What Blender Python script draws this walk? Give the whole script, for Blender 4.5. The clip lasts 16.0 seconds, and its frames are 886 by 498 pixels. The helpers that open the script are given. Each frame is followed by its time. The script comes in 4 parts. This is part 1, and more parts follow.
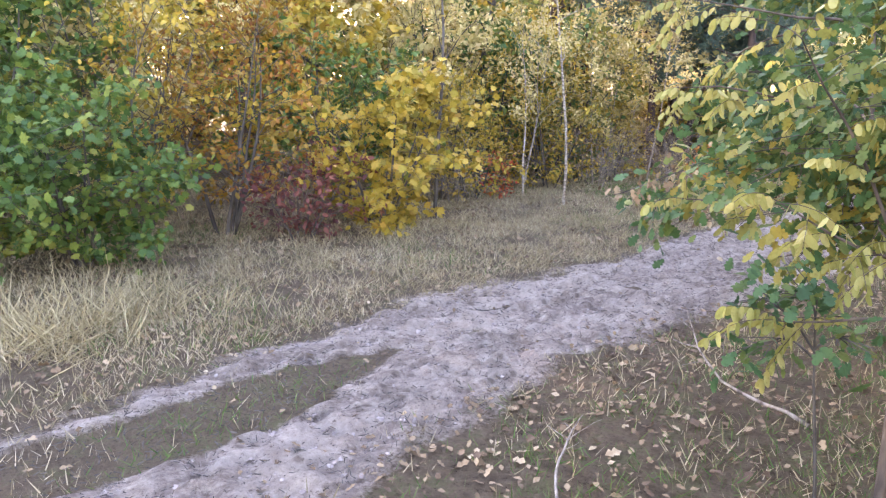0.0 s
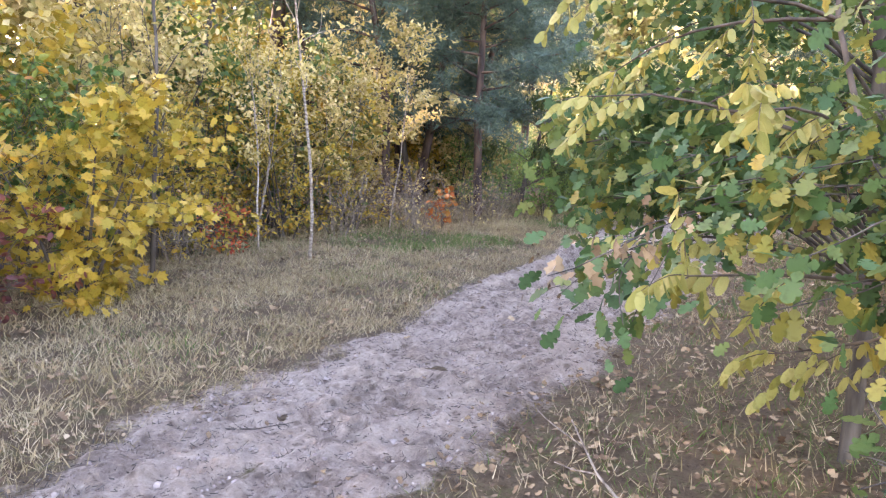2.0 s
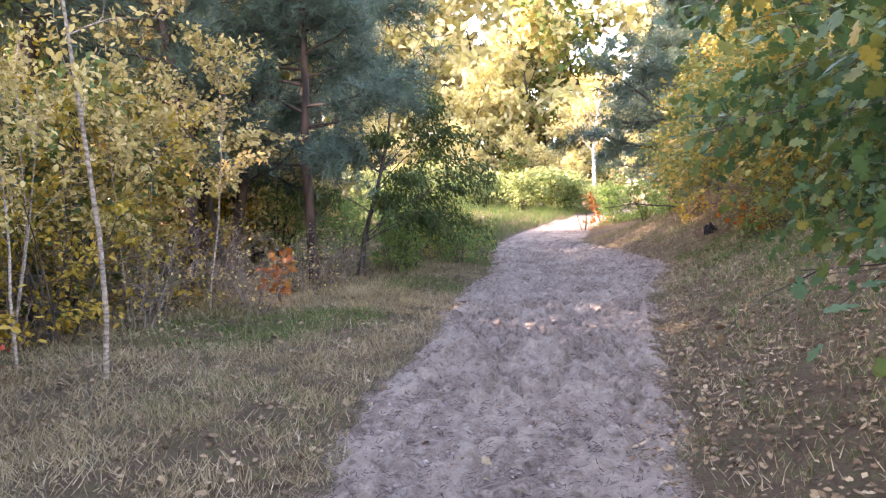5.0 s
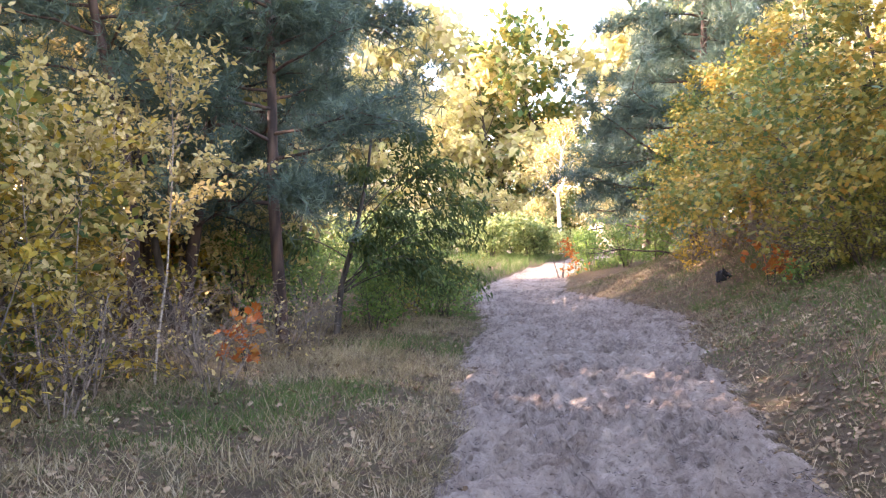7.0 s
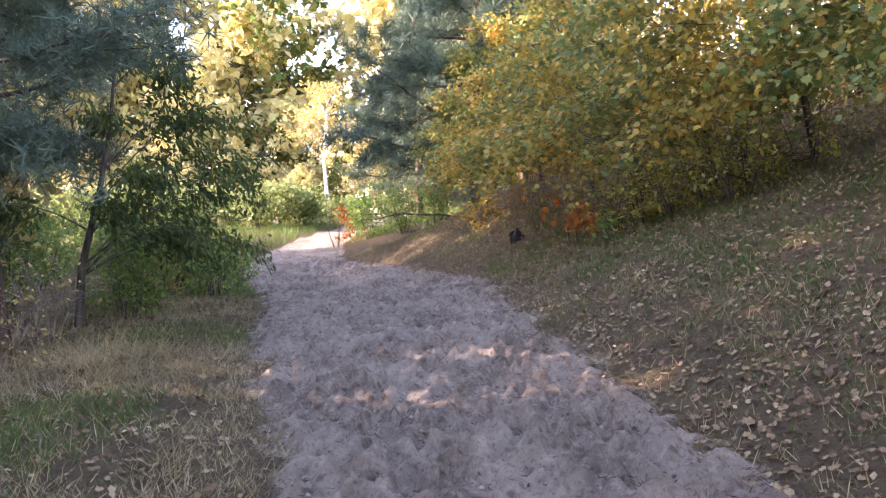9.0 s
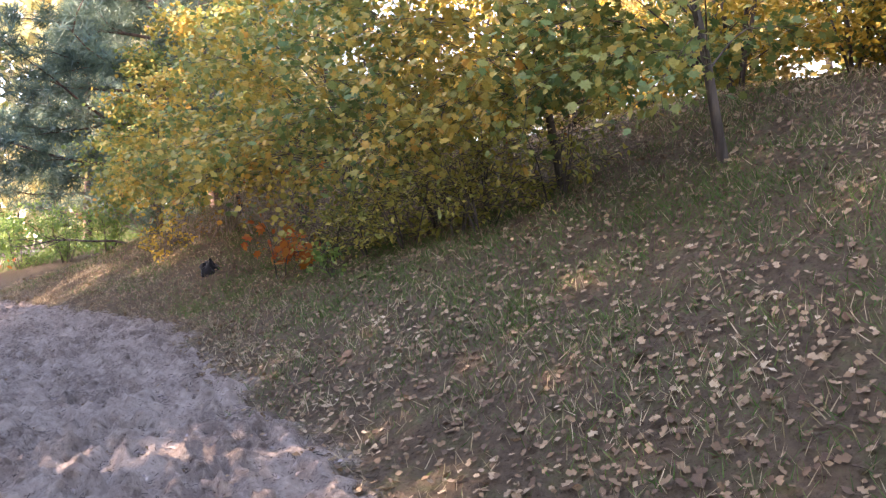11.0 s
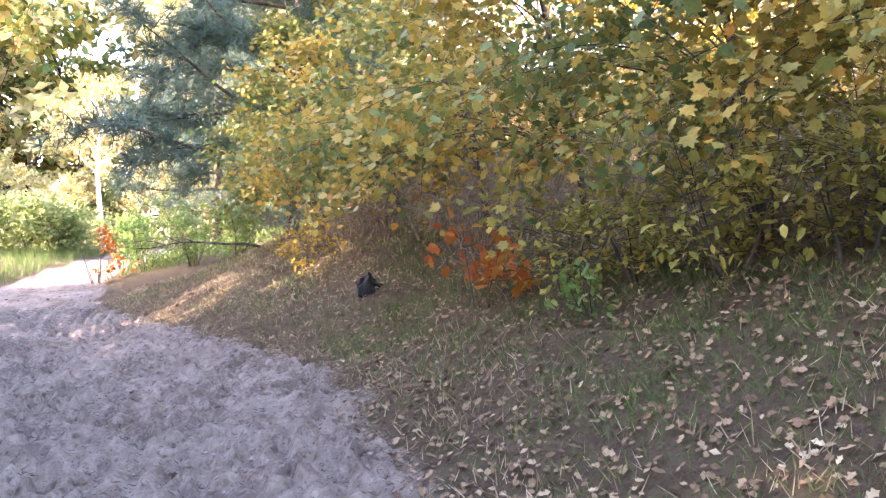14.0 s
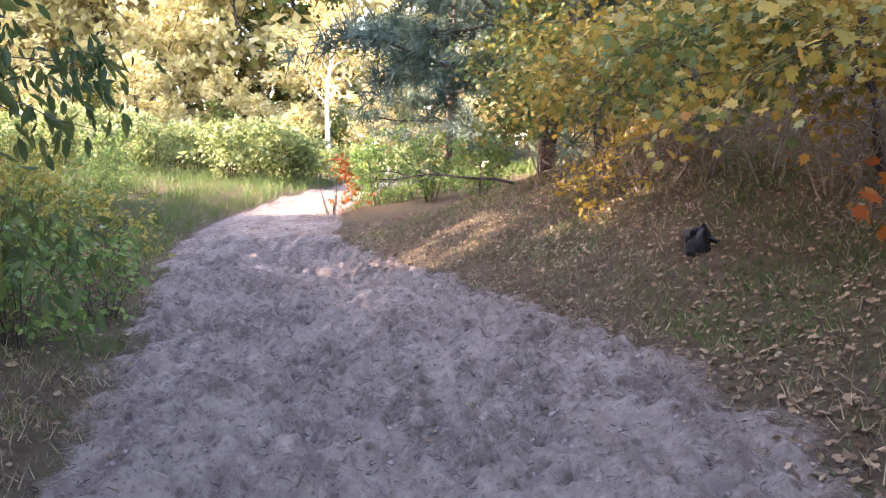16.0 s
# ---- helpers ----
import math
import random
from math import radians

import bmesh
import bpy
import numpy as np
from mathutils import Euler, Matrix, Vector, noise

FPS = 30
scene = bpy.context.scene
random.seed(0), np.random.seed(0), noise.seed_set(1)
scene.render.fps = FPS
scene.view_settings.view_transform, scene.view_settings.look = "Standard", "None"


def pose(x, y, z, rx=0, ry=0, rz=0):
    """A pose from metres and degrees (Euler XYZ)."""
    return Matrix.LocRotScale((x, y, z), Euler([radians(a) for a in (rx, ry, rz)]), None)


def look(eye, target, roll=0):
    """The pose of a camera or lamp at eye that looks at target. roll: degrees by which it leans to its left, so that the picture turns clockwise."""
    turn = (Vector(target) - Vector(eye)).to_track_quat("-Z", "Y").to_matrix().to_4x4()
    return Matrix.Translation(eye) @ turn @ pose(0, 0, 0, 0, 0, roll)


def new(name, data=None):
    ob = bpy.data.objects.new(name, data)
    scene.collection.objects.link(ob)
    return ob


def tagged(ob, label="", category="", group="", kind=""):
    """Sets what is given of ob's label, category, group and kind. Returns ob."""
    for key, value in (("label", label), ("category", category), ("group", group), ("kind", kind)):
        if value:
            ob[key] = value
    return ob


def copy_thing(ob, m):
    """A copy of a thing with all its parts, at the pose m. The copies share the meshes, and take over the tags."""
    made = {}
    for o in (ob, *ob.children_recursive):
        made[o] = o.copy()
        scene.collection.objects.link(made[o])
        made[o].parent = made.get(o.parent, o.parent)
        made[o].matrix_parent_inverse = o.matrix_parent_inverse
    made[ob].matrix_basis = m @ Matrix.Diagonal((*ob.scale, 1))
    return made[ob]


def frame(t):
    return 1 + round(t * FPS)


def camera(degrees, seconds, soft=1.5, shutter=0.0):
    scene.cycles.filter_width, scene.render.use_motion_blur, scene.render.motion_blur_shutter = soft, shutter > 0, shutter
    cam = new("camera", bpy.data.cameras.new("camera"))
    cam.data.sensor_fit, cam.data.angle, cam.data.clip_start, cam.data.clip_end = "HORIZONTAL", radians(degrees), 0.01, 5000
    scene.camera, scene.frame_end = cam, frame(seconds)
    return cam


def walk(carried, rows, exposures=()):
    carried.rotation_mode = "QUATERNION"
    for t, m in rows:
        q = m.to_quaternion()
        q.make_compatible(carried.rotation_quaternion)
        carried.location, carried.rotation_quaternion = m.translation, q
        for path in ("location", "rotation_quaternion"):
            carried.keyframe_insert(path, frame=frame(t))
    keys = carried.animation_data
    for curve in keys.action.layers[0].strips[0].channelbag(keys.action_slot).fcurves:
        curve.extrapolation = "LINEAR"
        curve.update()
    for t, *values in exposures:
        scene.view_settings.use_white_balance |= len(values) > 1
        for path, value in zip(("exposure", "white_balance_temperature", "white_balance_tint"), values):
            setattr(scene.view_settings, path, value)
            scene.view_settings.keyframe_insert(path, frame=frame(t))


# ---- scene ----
cam = camera(58.6, 16.0, soft=1.2)
PATH = [
    (0, (5.455, -3.504, 1.717), (3.898, -2.318, 1.302), 2.1),
    (0.5, (5.124, -3.318, 1.702), (3.662, -1.995, 1.365), 1.3),
    (1, (4.747, -3.131, 1.654), (3.619, -1.501, 1.383), 3.1),
    (1.5, (4.345, -2.851, 1.616), (3.251, -1.198, 1.349), 2.1),
    (2, (3.917, -2.6, 1.56), (2.878, -0.912, 1.289), 3.0),
    (2.5, (3.517, -2.283, 1.518), (2.541, -0.552, 1.29), 2.5),
    (3, (3.105, -1.98, 1.45), (2.195, -0.218, 1.191), 2.0),
    (3.5, (2.801, -1.659, 1.46), (2.133, 0.199, 1.139), 1.7),
    (4, (2.501, -1.297, 1.488), (1.847, 0.578, 1.253), -1.4),
    (4.5, (2.17, -0.915, 1.456), (1.517, 0.969, 1.3), -1.3),
    (5, (1.821, -0.446, 1.426), (1.254, 1.468, 1.3), -0.3),
    (5.2, (1.757, -0.292, 1.45), (1.266, 1.643, 1.331), 0.5),
    (7.3, (0.463, 1.526, 1.354), (0.02, 3.476, 1.355), -0.6),
    (7.5, (0.353, 1.652, 1.362), (-0.14, 3.59, 1.342), -1.5),
    (8, (0.225, 2.009, 1.301), (-0.065, 3.987, 1.263), -0.1),
    (8.5, (0.166, 2.44, 1.243), (0.2, 4.438, 1.158), -1.3),
    (9, (0.086, 2.892, 1.249), (0.24, 4.884, 1.157), -2.4),
    (9.5, (0.036, 3.342, 1.26), (0.531, 5.278, 1.191), -1.8),
    (10, (0.128, 3.812, 1.284), (0.797, 5.697, 1.248), -4.4),
    (10.2, (0.168, 3.984, 1.268), (0.985, 5.81, 1.229), -4.5),
    (12.3, (0.533, 6.21, 1.332), (1.427, 7.999, 1.275), 0.3),
    (12.5, (0.557, 6.445, 1.354), (1.433, 8.243, 1.319), -0.0),
    (13, (0.551, 7.018, 1.35), (1.468, 8.795, 1.319), -1.0),
    (13.5, (0.562, 7.56, 1.386), (1.354, 9.397, 1.39), -0.9),
    (14, (0.474, 8.136, 1.379), (1.109, 10.032, 1.333), -1.0),
    (14.5, (0.325, 8.688, 1.353), (0.867, 10.609, 1.218), 0.5),
    (15, (0.174, 9.313, 1.34), (0.293, 11.304, 1.185), -1.2),
    (15.5, (0.015, 9.812, 1.344), (0.198, 11.797, 1.179), 1.1),
    (16, (-0.148, 10.396, 1.293), (-0.001, 12.381, 1.1), 1.5),
]
walk(cam, [(t, look(eye, target, roll)) for t, eye, target, roll in PATH],
     [(0, 4.3, 7200, 36), (2.5, 4.3, 7500, 36), (5, 3.9, 7500, 36), (7.5, 3.75, 7200, 36), (8.5, 3.6, 7200, 36), (10.2, 3.45, 7300, 36), (12.3, 4.4, 7000, 37), (14.5, 4.2, 6900, 37), (16, 3.8, 7000, 37)])

# ---- world, sun, exposure ----
SUN_EL, SUN_AZ = radians(21), radians(276)      # azimuth clockwise from +y
world = bpy.data.worlds.new("sky")
scene.world = world
world.use_nodes = True
wn = world.node_tree
sky = wn.nodes.new("ShaderNodeTexSky")
sky.sky_type, sky.sun_disc, sky.sun_elevation, sky.sun_rotation = "NISHITA", False, SUN_EL, SUN_AZ
wn.links.new(sky.outputs[0], wn.nodes["Background"].inputs[0])
wn.nodes["Background"].inputs[1].default_value = 0.15
sun_data = bpy.data.lights.new("sun", "SUN")
sun_data.energy, sun_data.angle, sun_data.color = 2.9, radians(0.6), (1.0, 0.91, 0.77)
sun = new("sun", sun_data)
sun_way = Vector((math.sin(SUN_AZ) * math.cos(SUN_EL), math.cos(SUN_AZ) * math.cos(SUN_EL), math.sin(SUN_EL)))
sun.matrix_world = look(sun_way * 60, (0, 0, 0))


# ---- materials ----
def material(name, rough=0.7):
    m = bpy.data.materials.new(name)
    m.use_nodes = True
    b = m.node_tree.nodes["Principled BSDF"]
    b.inputs["Roughness"].default_value = rough
    b.inputs["Specular IOR Level"].default_value = 0.3
    return m, m.node_tree.nodes, m.node_tree.links, b


def ramp(nodes, stops, mode="LINEAR"):
    r = nodes.new("ShaderNodeValToRGB")
    r.color_ramp.interpolation = mode
    while len(r.color_ramp.elements) < len(stops):
        r.color_ramp.elements.new(0.5)
    for e, (p, c) in zip(r.color_ramp.elements, stops):
        e.position, e.color = p, (*c, 1)
    return r


def noise_node(nodes, links, scale, detail=4.0, where="Object", rough=0.55):
    co = nodes.new("ShaderNodeTexCoord")
    n = nodes.new("ShaderNodeTexNoise")
    n.inputs["Scale"].default_value, n.inputs["Detail"].default_value, n.inputs["Roughness"].default_value = scale, detail, rough
    links.new(co.outputs[where], n.inputs["Vector"])
    return n


def mix(nodes, links, fac, a, b, kind="MIX"):
    n = nodes.new("ShaderNodeMix")
    n.data_type, n.blend_type = "RGBA", kind
    for sock, v in ((n.inputs[0], fac), (n.inputs[6], a), (n.inputs[7], b)):
        if hasattr(v, "is_linked"):
            links.new(v, sock)
        else:
            sock.default_value = v if isinstance(v, float) else (*v, 1)
    return n.outputs[2]


def bump(nodes, links, height, b, strength, distance):
    n = nodes.new("ShaderNodeBump")
    n.inputs["Strength"].default_value, n.inputs["Distance"].default_value = strength, distance
    links.new(height, n.inputs["Height"])
    links.new(n.outputs[0], b.inputs["Normal"])


def leaf_material(name, colours, pass_light=0.35, rough=0.55, single=False, tone=1.0):
    """Leaves: every leaf takes its own tint from the colours; light passes through the blade."""
    m, nodes, links, b = material(name, rough)
    if single:
        src = nodes.new("ShaderNodeObjectInfo").outputs["Random"]
    else:
        src = nodes.new("ShaderNodeNewGeometry").outputs["Random Per Island"]
    patch = noise_node(nodes, links, 1.3, 2.0)
    add = nodes.new("ShaderNodeMath")
    add.operation = "MULTIPLY_ADD"
    links.new(patch.outputs[0], add.inputs[0])
    add.inputs[1].default_value = 0.9
    off = nodes.new("ShaderNodeMath")
    off.operation = "MULTIPLY_ADD"
    links.new(src, off.inputs[0])
    off.inputs[1].default_value, off.inputs[2].default_value = 0.62, -0.26
    links.new(off.outputs[0], add.inputs[2])
    k = len(colours)
    r = ramp(nodes, [(i / (k - 1), tuple(v * tone for v in c)) for i, c in enumerate(colours)])
    links.new(add.outputs[0], r.inputs[0])
    fine = noise_node(nodes, links, 60, 3.0)
    spots = ramp(nodes, [(0.3, (0.62, 0.55, 0.45)), (0.5, (1, 1, 1))])
    links.new(fine.outputs[0], spots.inputs[0])
    col = mix(nodes, links, 0.6, r.outputs[0], spots.outputs[0], "MULTIPLY")
    links.new(col, b.inputs["Base Color"])
    t = nodes.new("ShaderNodeBsdfTranslucent")
    links.new(col, t.inputs[0])
    s = nodes.new("ShaderNodeMixShader")
    s.inputs[0].default_value = pass_light
    links.new(b.outputs[0], s.inputs[1])
    links.new(t.outputs[0], s.inputs[2])
    links.new(s.outputs[0], nodes["Material Output"].inputs[0])
    return m


def bark_material(name, dark, light, scale=14.0, stretch=0.18):
    m, nodes, links, b = material(name, 0.85)
    co = nodes.new("ShaderNodeTexCoord")
    mp = nodes.new("ShaderNodeMapping")
    mp.inputs["Scale"].default_value = (1, 1, stretch)
    links.new(co.outputs["Object"], mp.inputs[0])
    n = nodes.new("ShaderNodeTexNoise")
    n.inputs["Scale"].default_value, n.inputs["Detail"].default_value = scale, 6
    links.new(mp.outputs[0], n.inputs["Vector"])
    r = ramp(nodes, [(0.35, dark), (0.65, light)])
    links.new(n.outputs[0], r.inputs[0])
    links.new(r.outputs[0], b.inputs["Base Color"])
    bump(nodes, links, n.outputs[0], b, 0.7, 0.02)
    return m


def ground_material(name):
    """Pale trodden sand where the sheet is path, brown soil with moss and dead grass elsewhere."""
    m, nodes, links, b = material(name, 0.95)
    b.inputs["Specular IOR Level"].default_value = 0.1
    at = nodes.new("ShaderNodeAttribute")
    at.attribute_name = "sand"
    def stretched(scale, sx, sy, detail, rough):
        co = nodes.new("ShaderNodeTexCoord")
        mp = nodes.new("ShaderNodeMapping")
        mp.inputs["Scale"].default_value = (sx, sy, 1)
        mp.inputs["Rotation"].default_value = (0, 0, 0.25)
        links.new(co.outputs["Object"], mp.inputs[0])
        n = nodes.new("ShaderNodeTexNoise")
        n.inputs["Scale"].default_value, n.inputs["Detail"].default_value, n.inputs["Roughness"].default_value = scale, detail, rough
        n.inputs["Distortion"].default_value = 0.6
        links.new(mp.outputs[0], n.inputs["Vector"])
        return n

    mid = noise_node(nodes, links, 6, 8, rough=0.72)
    fine = noise_node(nodes, links, 38, 6, rough=0.75)
    grit = noise_node(nodes, links, 260, 2)
    sand = ramp(nodes, [(0.3, (0.345, 0.275, 0.22)), (0.5, (0.465, 0.385, 0.315)), (0.7, (0.57, 0.485, 0.4))])
    links.new(mid.outputs[0], sand.inputs[0])
    broad = ramp(nodes, [(0.42, (0.12, 0.12, 0.12)), (0.62, (1, 1, 1))])
    links.new(stretched(1.5, 1.3, 0.55, 4, 0.6).outputs[0], broad.inputs[0])
    streak = ramp(nodes, [(0.42, (0.12, 0.12, 0.12)), (0.56, (1, 1, 1))])
    links.new(stretched(10.0, 1.3, 0.7, 8, 0.8).outputs[0], streak.inputs[0])
    stain = mix(nodes, links, 1.0, broad.outputs[0], streak.outputs[0], "MULTIPLY")
    trodden = ramp(nodes, [(0.0, (1.06, 1.05, 1.04)), (0.5, (0.5, 0.46, 0.45)), (1.0, (0.24, 0.21, 0.21))])
    links.new(stain, trodden.inputs[0])
    prints = nodes.new("ShaderNodeTexVoronoi")
    prints.inputs["Scale"].default_value = 9.0
    co = nodes.new("ShaderNodeTexCoord")
    bent = mix(nodes, links, 0.06, co.outputs["Object"], mid.outputs["Color"], "ADD")
    links.new(bent, prints.inputs["Vector"])
    # shading of the prints put into the colour: hollows darker, rims lighter
    print_shade = ramp(nodes, [(0.14, (0.5, 0.47, 0.46)), (0.3, (1, 1, 1)), (0.5, (1, 1, 1)), (0.62, (1.12, 1.11, 1.1))])
    links.new(prints.outputs["Distance"], print_shade.inputs[0])
    s0 = mix(nodes, links, 0.6, sand.outputs[0], trodden.outputs[0], "MULTIPLY")
    s1 = mix(nodes, links, 0.8, s0, print_shade.outputs[0], "MULTIPLY")
    # fine dark flecks: crumbs, and shade between clods put into the colour
    crumbs = ramp(nodes, [(0.33, (0.3, 0.26, 0.24)), (0.44, (0.86, 0.85, 0.84)), (0.6, (1.0, 0.99, 0.97))])
    links.new(fine.outputs[0], crumbs.inputs[0])
    s2 = mix(nodes, links, 0.92, s1, crumbs.outputs[0], "MULTIPLY")
    soil = ramp(nodes, [(0.3, (0.1, 0.075, 0.05)), (0.5, (0.17, 0.125, 0.08)), (0.62, (0.15, 0.135, 0.07)), (0.75, (0.27, 0.21, 0.14))])
    links.new(mid.outputs[0], soil.inputs[0])
    s3 = mix(nodes, links, 0.85, soil.outputs[0], crumbs.outputs[0], "MULTIPLY")
    edge = nodes.new("ShaderNodeMath")
    edge.operation = "MULTIPLY_ADD"
    links.new(fine.outputs[0], edge.inputs[0])
    edge.inputs[1].default_value = 0.7
    links.new(at.outputs["Fac"], edge.inputs[2])
    cut = ramp(nodes, [(0.68, (0, 0, 0)), (0.98, (1, 1, 1))])
    links.new(edge.outputs[0], cut.inputs[0])
    col = mix(nodes, links, cut.outputs[0], s3, s2)
    links.new(col, b.inputs["Base Color"])
    h = nodes.new("ShaderNodeMath")
    h.operation = "MULTIPLY_ADD"
    links.new(grit.outputs[0], h.inputs[0])
    h.inputs[1].default_value = 0.25
    links.new(fine.outputs[0], h.inputs[2])
    tread = noise_node(nodes, links, 8, 5, rough=0.6)
    h2 = nodes.new("ShaderNodeMath")
    h2.operation = "MULTIPLY_ADD"
    links.new(tread.outputs[0], h2.inputs[0])
    h2.inputs[1].default_value = 1.1
    links.new(h.outputs[0], h2.inputs[2])
    bump(nodes, links, h2.outputs[0], b, 1.0, 0.06)
    return m


M_GROUND = ground_material("forest_soil_and_sand")
GREEN = [(0.035, 0.085, 0.02), (0.06, 0.13, 0.03), (0.1, 0.18, 0.035), (0.2, 0.24, 0.04), (0.34, 0.3, 0.05)]
M_GREEN = leaf_material("green_leaf", GREEN, tone=0.85)
M_YELLOW = leaf_material("yellow_leaf", [(0.15, 0.17, 0.03), (0.36, 0.28, 0.035), (0.52, 0.36, 0.045), (0.57, 0.38, 0.06), (0.45, 0.23, 0.03)], tone=0.82)
M_AMBER = leaf_material("amber_leaf", [(0.2, 0.16, 0.03), (0.42, 0.27, 0.04), (0.5, 0.27, 0.035), (0.42, 0.16, 0.03), (0.24, 0.09, 0.03)], tone=0.62)
M_PALE = leaf_material("pale_yellow_leaf", [(0.22, 0.2, 0.06), (0.4, 0.32, 0.1), (0.55, 0.43, 0.16), (0.62, 0.49, 0.22), (0.46, 0.31, 0.13)], 0.4, tone=1.05)
M_OLIVE = leaf_material("olive_maple_leaf", [(0.06, 0.125, 0.042), (0.095, 0.165, 0.05), (0.17, 0.21, 0.055), (0.31, 0.27, 0.06), (0.48, 0.24, 0.04)], 0.36)
M_MAPLE = leaf_material("golden_maple_leaf", [(0.09, 0.15, 0.045), (0.2, 0.21, 0.05), (0.36, 0.29, 0.06), (0.46, 0.31, 0.055), (0.5, 0.2, 0.035)], 0.36, tone=0.98)
M_LIME = leaf_material("lime_yellow_leaf", [(0.12, 0.16, 0.04), (0.24, 0.25, 0.05), (0.38, 0.33, 0.07), (0.46, 0.36, 0.08)], 0.36)
M_OAK = leaf_material("oak_leaf", [(0.03, 0.075, 0.025), (0.045, 0.105, 0.035), (0.07, 0.14, 0.04), (0.16, 0.18, 0.04), (0.4, 0.27, 0.04)], tone=0.9)
M_WINE = leaf_material("wine_leaf", [(0.06, 0.025, 0.025), (0.12, 0.04, 0.035), (0.2, 0.06, 0.04), (0.22, 0.1, 0.05)])
M_RED = leaf_material("red_leaf", [(0.3, 0.04, 0.03), (0.46, 0.08, 0.04), (0.55, 0.16, 0.05), (0.5, 0.26, 0.06)])
M_ORANGE = leaf_material("orange_leaf", [(0.42, 0.09, 0.02), (0.58, 0.16, 0.03), (0.62, 0.24, 0.04), (0.55, 0.32, 0.06)], tone=0.7)
M_LOCUST = leaf_material("locust_leaflet", [(0.22, 0.23, 0.05), (0.32, 0.3, 0.075), (0.42, 0.37, 0.11), (0.46, 0.37, 0.13)], tone=0.85)
M_LOCUST1 = leaf_material("locust_leaflet_single", [(0.22, 0.23, 0.05), (0.32, 0.3, 0.075), (0.42, 0.37, 0.11), (0.46, 0.37, 0.13)], single=True, tone=0.85)
M_NEEDLE = leaf_material("pine_needle", [(0.065, 0.11, 0.09), (0.085, 0.14, 0.105), (0.11, 0.165, 0.11), (0.17, 0.2, 0.1)], 0.25, tone=0.92)
M_FIELD = leaf_material("field_weed_leaf", [(0.13, 0.2, 0.07), (0.2, 0.27, 0.09), (0.3, 0.34, 0.13), (0.42, 0.42, 0.2)], 0.4)
# M_FAR is lightened to cream so far crowns look sunlit: sunlight in the colour
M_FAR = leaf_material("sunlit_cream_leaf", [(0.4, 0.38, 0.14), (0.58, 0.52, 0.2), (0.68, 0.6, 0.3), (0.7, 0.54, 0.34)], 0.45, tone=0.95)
M_CHERRY = leaf_material("bird_cherry_leaf", [(0.06, 0.12, 0.045), (0.1, 0.17, 0.055), (0.16, 0.22, 0.06), (0.3, 0.3, 0.07)], 0.45, tone=0.62)
M_WEED = leaf_material("weed_leaf", [(0.07, 0.15, 0.04), (0.11, 0.2, 0.05), (0.17, 0.26, 0.06), (0.3, 0.32, 0.09)], 0.4, tone=1.15)
M_GRASS = leaf_material("verge_grass", [(0.13, 0.13, 0.05), (0.25, 0.2, 0.1), (0.36, 0.285, 0.165), (0.45, 0.365, 0.225), (0.56, 0.47, 0.31)], 0.25, 0.8)
M_STRAW = leaf_material("straw", [(0.2, 0.16, 0.08), (0.34, 0.27, 0.14), (0.48, 0.4, 0.23)], 0.25, 0.8)
M_LAWN = leaf_material("green_grass", [(0.045, 0.1, 0.02), (0.07, 0.14, 0.03), (0.12, 0.17, 0.045), (0.2, 0.2, 0.08)], 0.3, 0.7)
LITTER = [(0.07, 0.042, 0.026), (0.12, 0.075, 0.042), (0.2, 0.13, 0.07), (0.31, 0.22, 0.125), (0.5, 0.4, 0.25)]
M_LITTER = leaf_material("fallen_leaf", LITTER, 0.1, 0.85)
M_LITTER1 = leaf_material("fallen_leaf_single", LITTER, 0.1, 0.85, True)
M_BARK = bark_material("grey_brown_bark", (0.035, 0.028, 0.022), (0.12, 0.1, 0.08))
M_PINEBARK = bark_material("pine_bark", (0.03, 0.02, 0.016), (0.13, 0.08, 0.055), 9)
M_BIRCH = bark_material("birch_bark", (0.16, 0.125, 0.095), (0.44, 0.37, 0.29), 22, 2.0)
M_WHITE = bark_material("white_birch_bark", (0.35, 0.33, 0.3), (0.8, 0.77, 0.72), 9, 2.5)
M_TWIG = bark_material("dead_twig", (0.1, 0.075, 0.055), (0.32, 0.26, 0.2), 30)
M_STEM = bark_material("locust_stem", (0.04, 0.029, 0.021), (0.13, 0.095, 0.068), 18)
M_CLOD, _n, _l, _b = material("sandy_lump", 0.95)
_r = ramp(_n, [(0.0, (0.16, 0.12, 0.1)), (0.5, (0.25, 0.2, 0.165)), (1.0, (0.33, 0.27, 0.225))])
_l.new(_n.new("ShaderNodeNewGeometry").outputs["Random Per Island"], _r.inputs[0])
_l.new(_r.outputs[0], _b.inputs["Base Color"])
M_BLACK, _n, _l, _b = material("black_plastic_film", 0.5)
_b.inputs["Base Color"].default_value = (0.008, 0.008, 0.01, 1)


# ---- mesh helpers ----
def arrays_mesh(name, co, faces):
    """A mesh from an array of places and a list of index arrays, one for each number of corners."""
    me = bpy.data.meshes.new(name)
    co = np.asarray(co, dtype=np.float32)
    me.vertices.add(len(co))
    me.vertices.foreach_set("co", co.ravel())
    loops = np.concatenate([f.ravel() for f in faces]).astype(np.int32)
    totals = np.concatenate([np.full(len(f), f.shape[1], dtype=np.int32) for f in faces])
    starts = np.concatenate(([0], np.cumsum(totals)[:-1])).astype(np.int32)
    me.loops.add(len(loops))
    me.loops.foreach_set("vertex_index", loops)
    me.polygons.add(len(totals))
    me.polygons.foreach_set("loop_start", starts)
    me.polygons.foreach_set("loop_total", totals)
    me.update(calc_edges=True)
    me.validate()
    return me


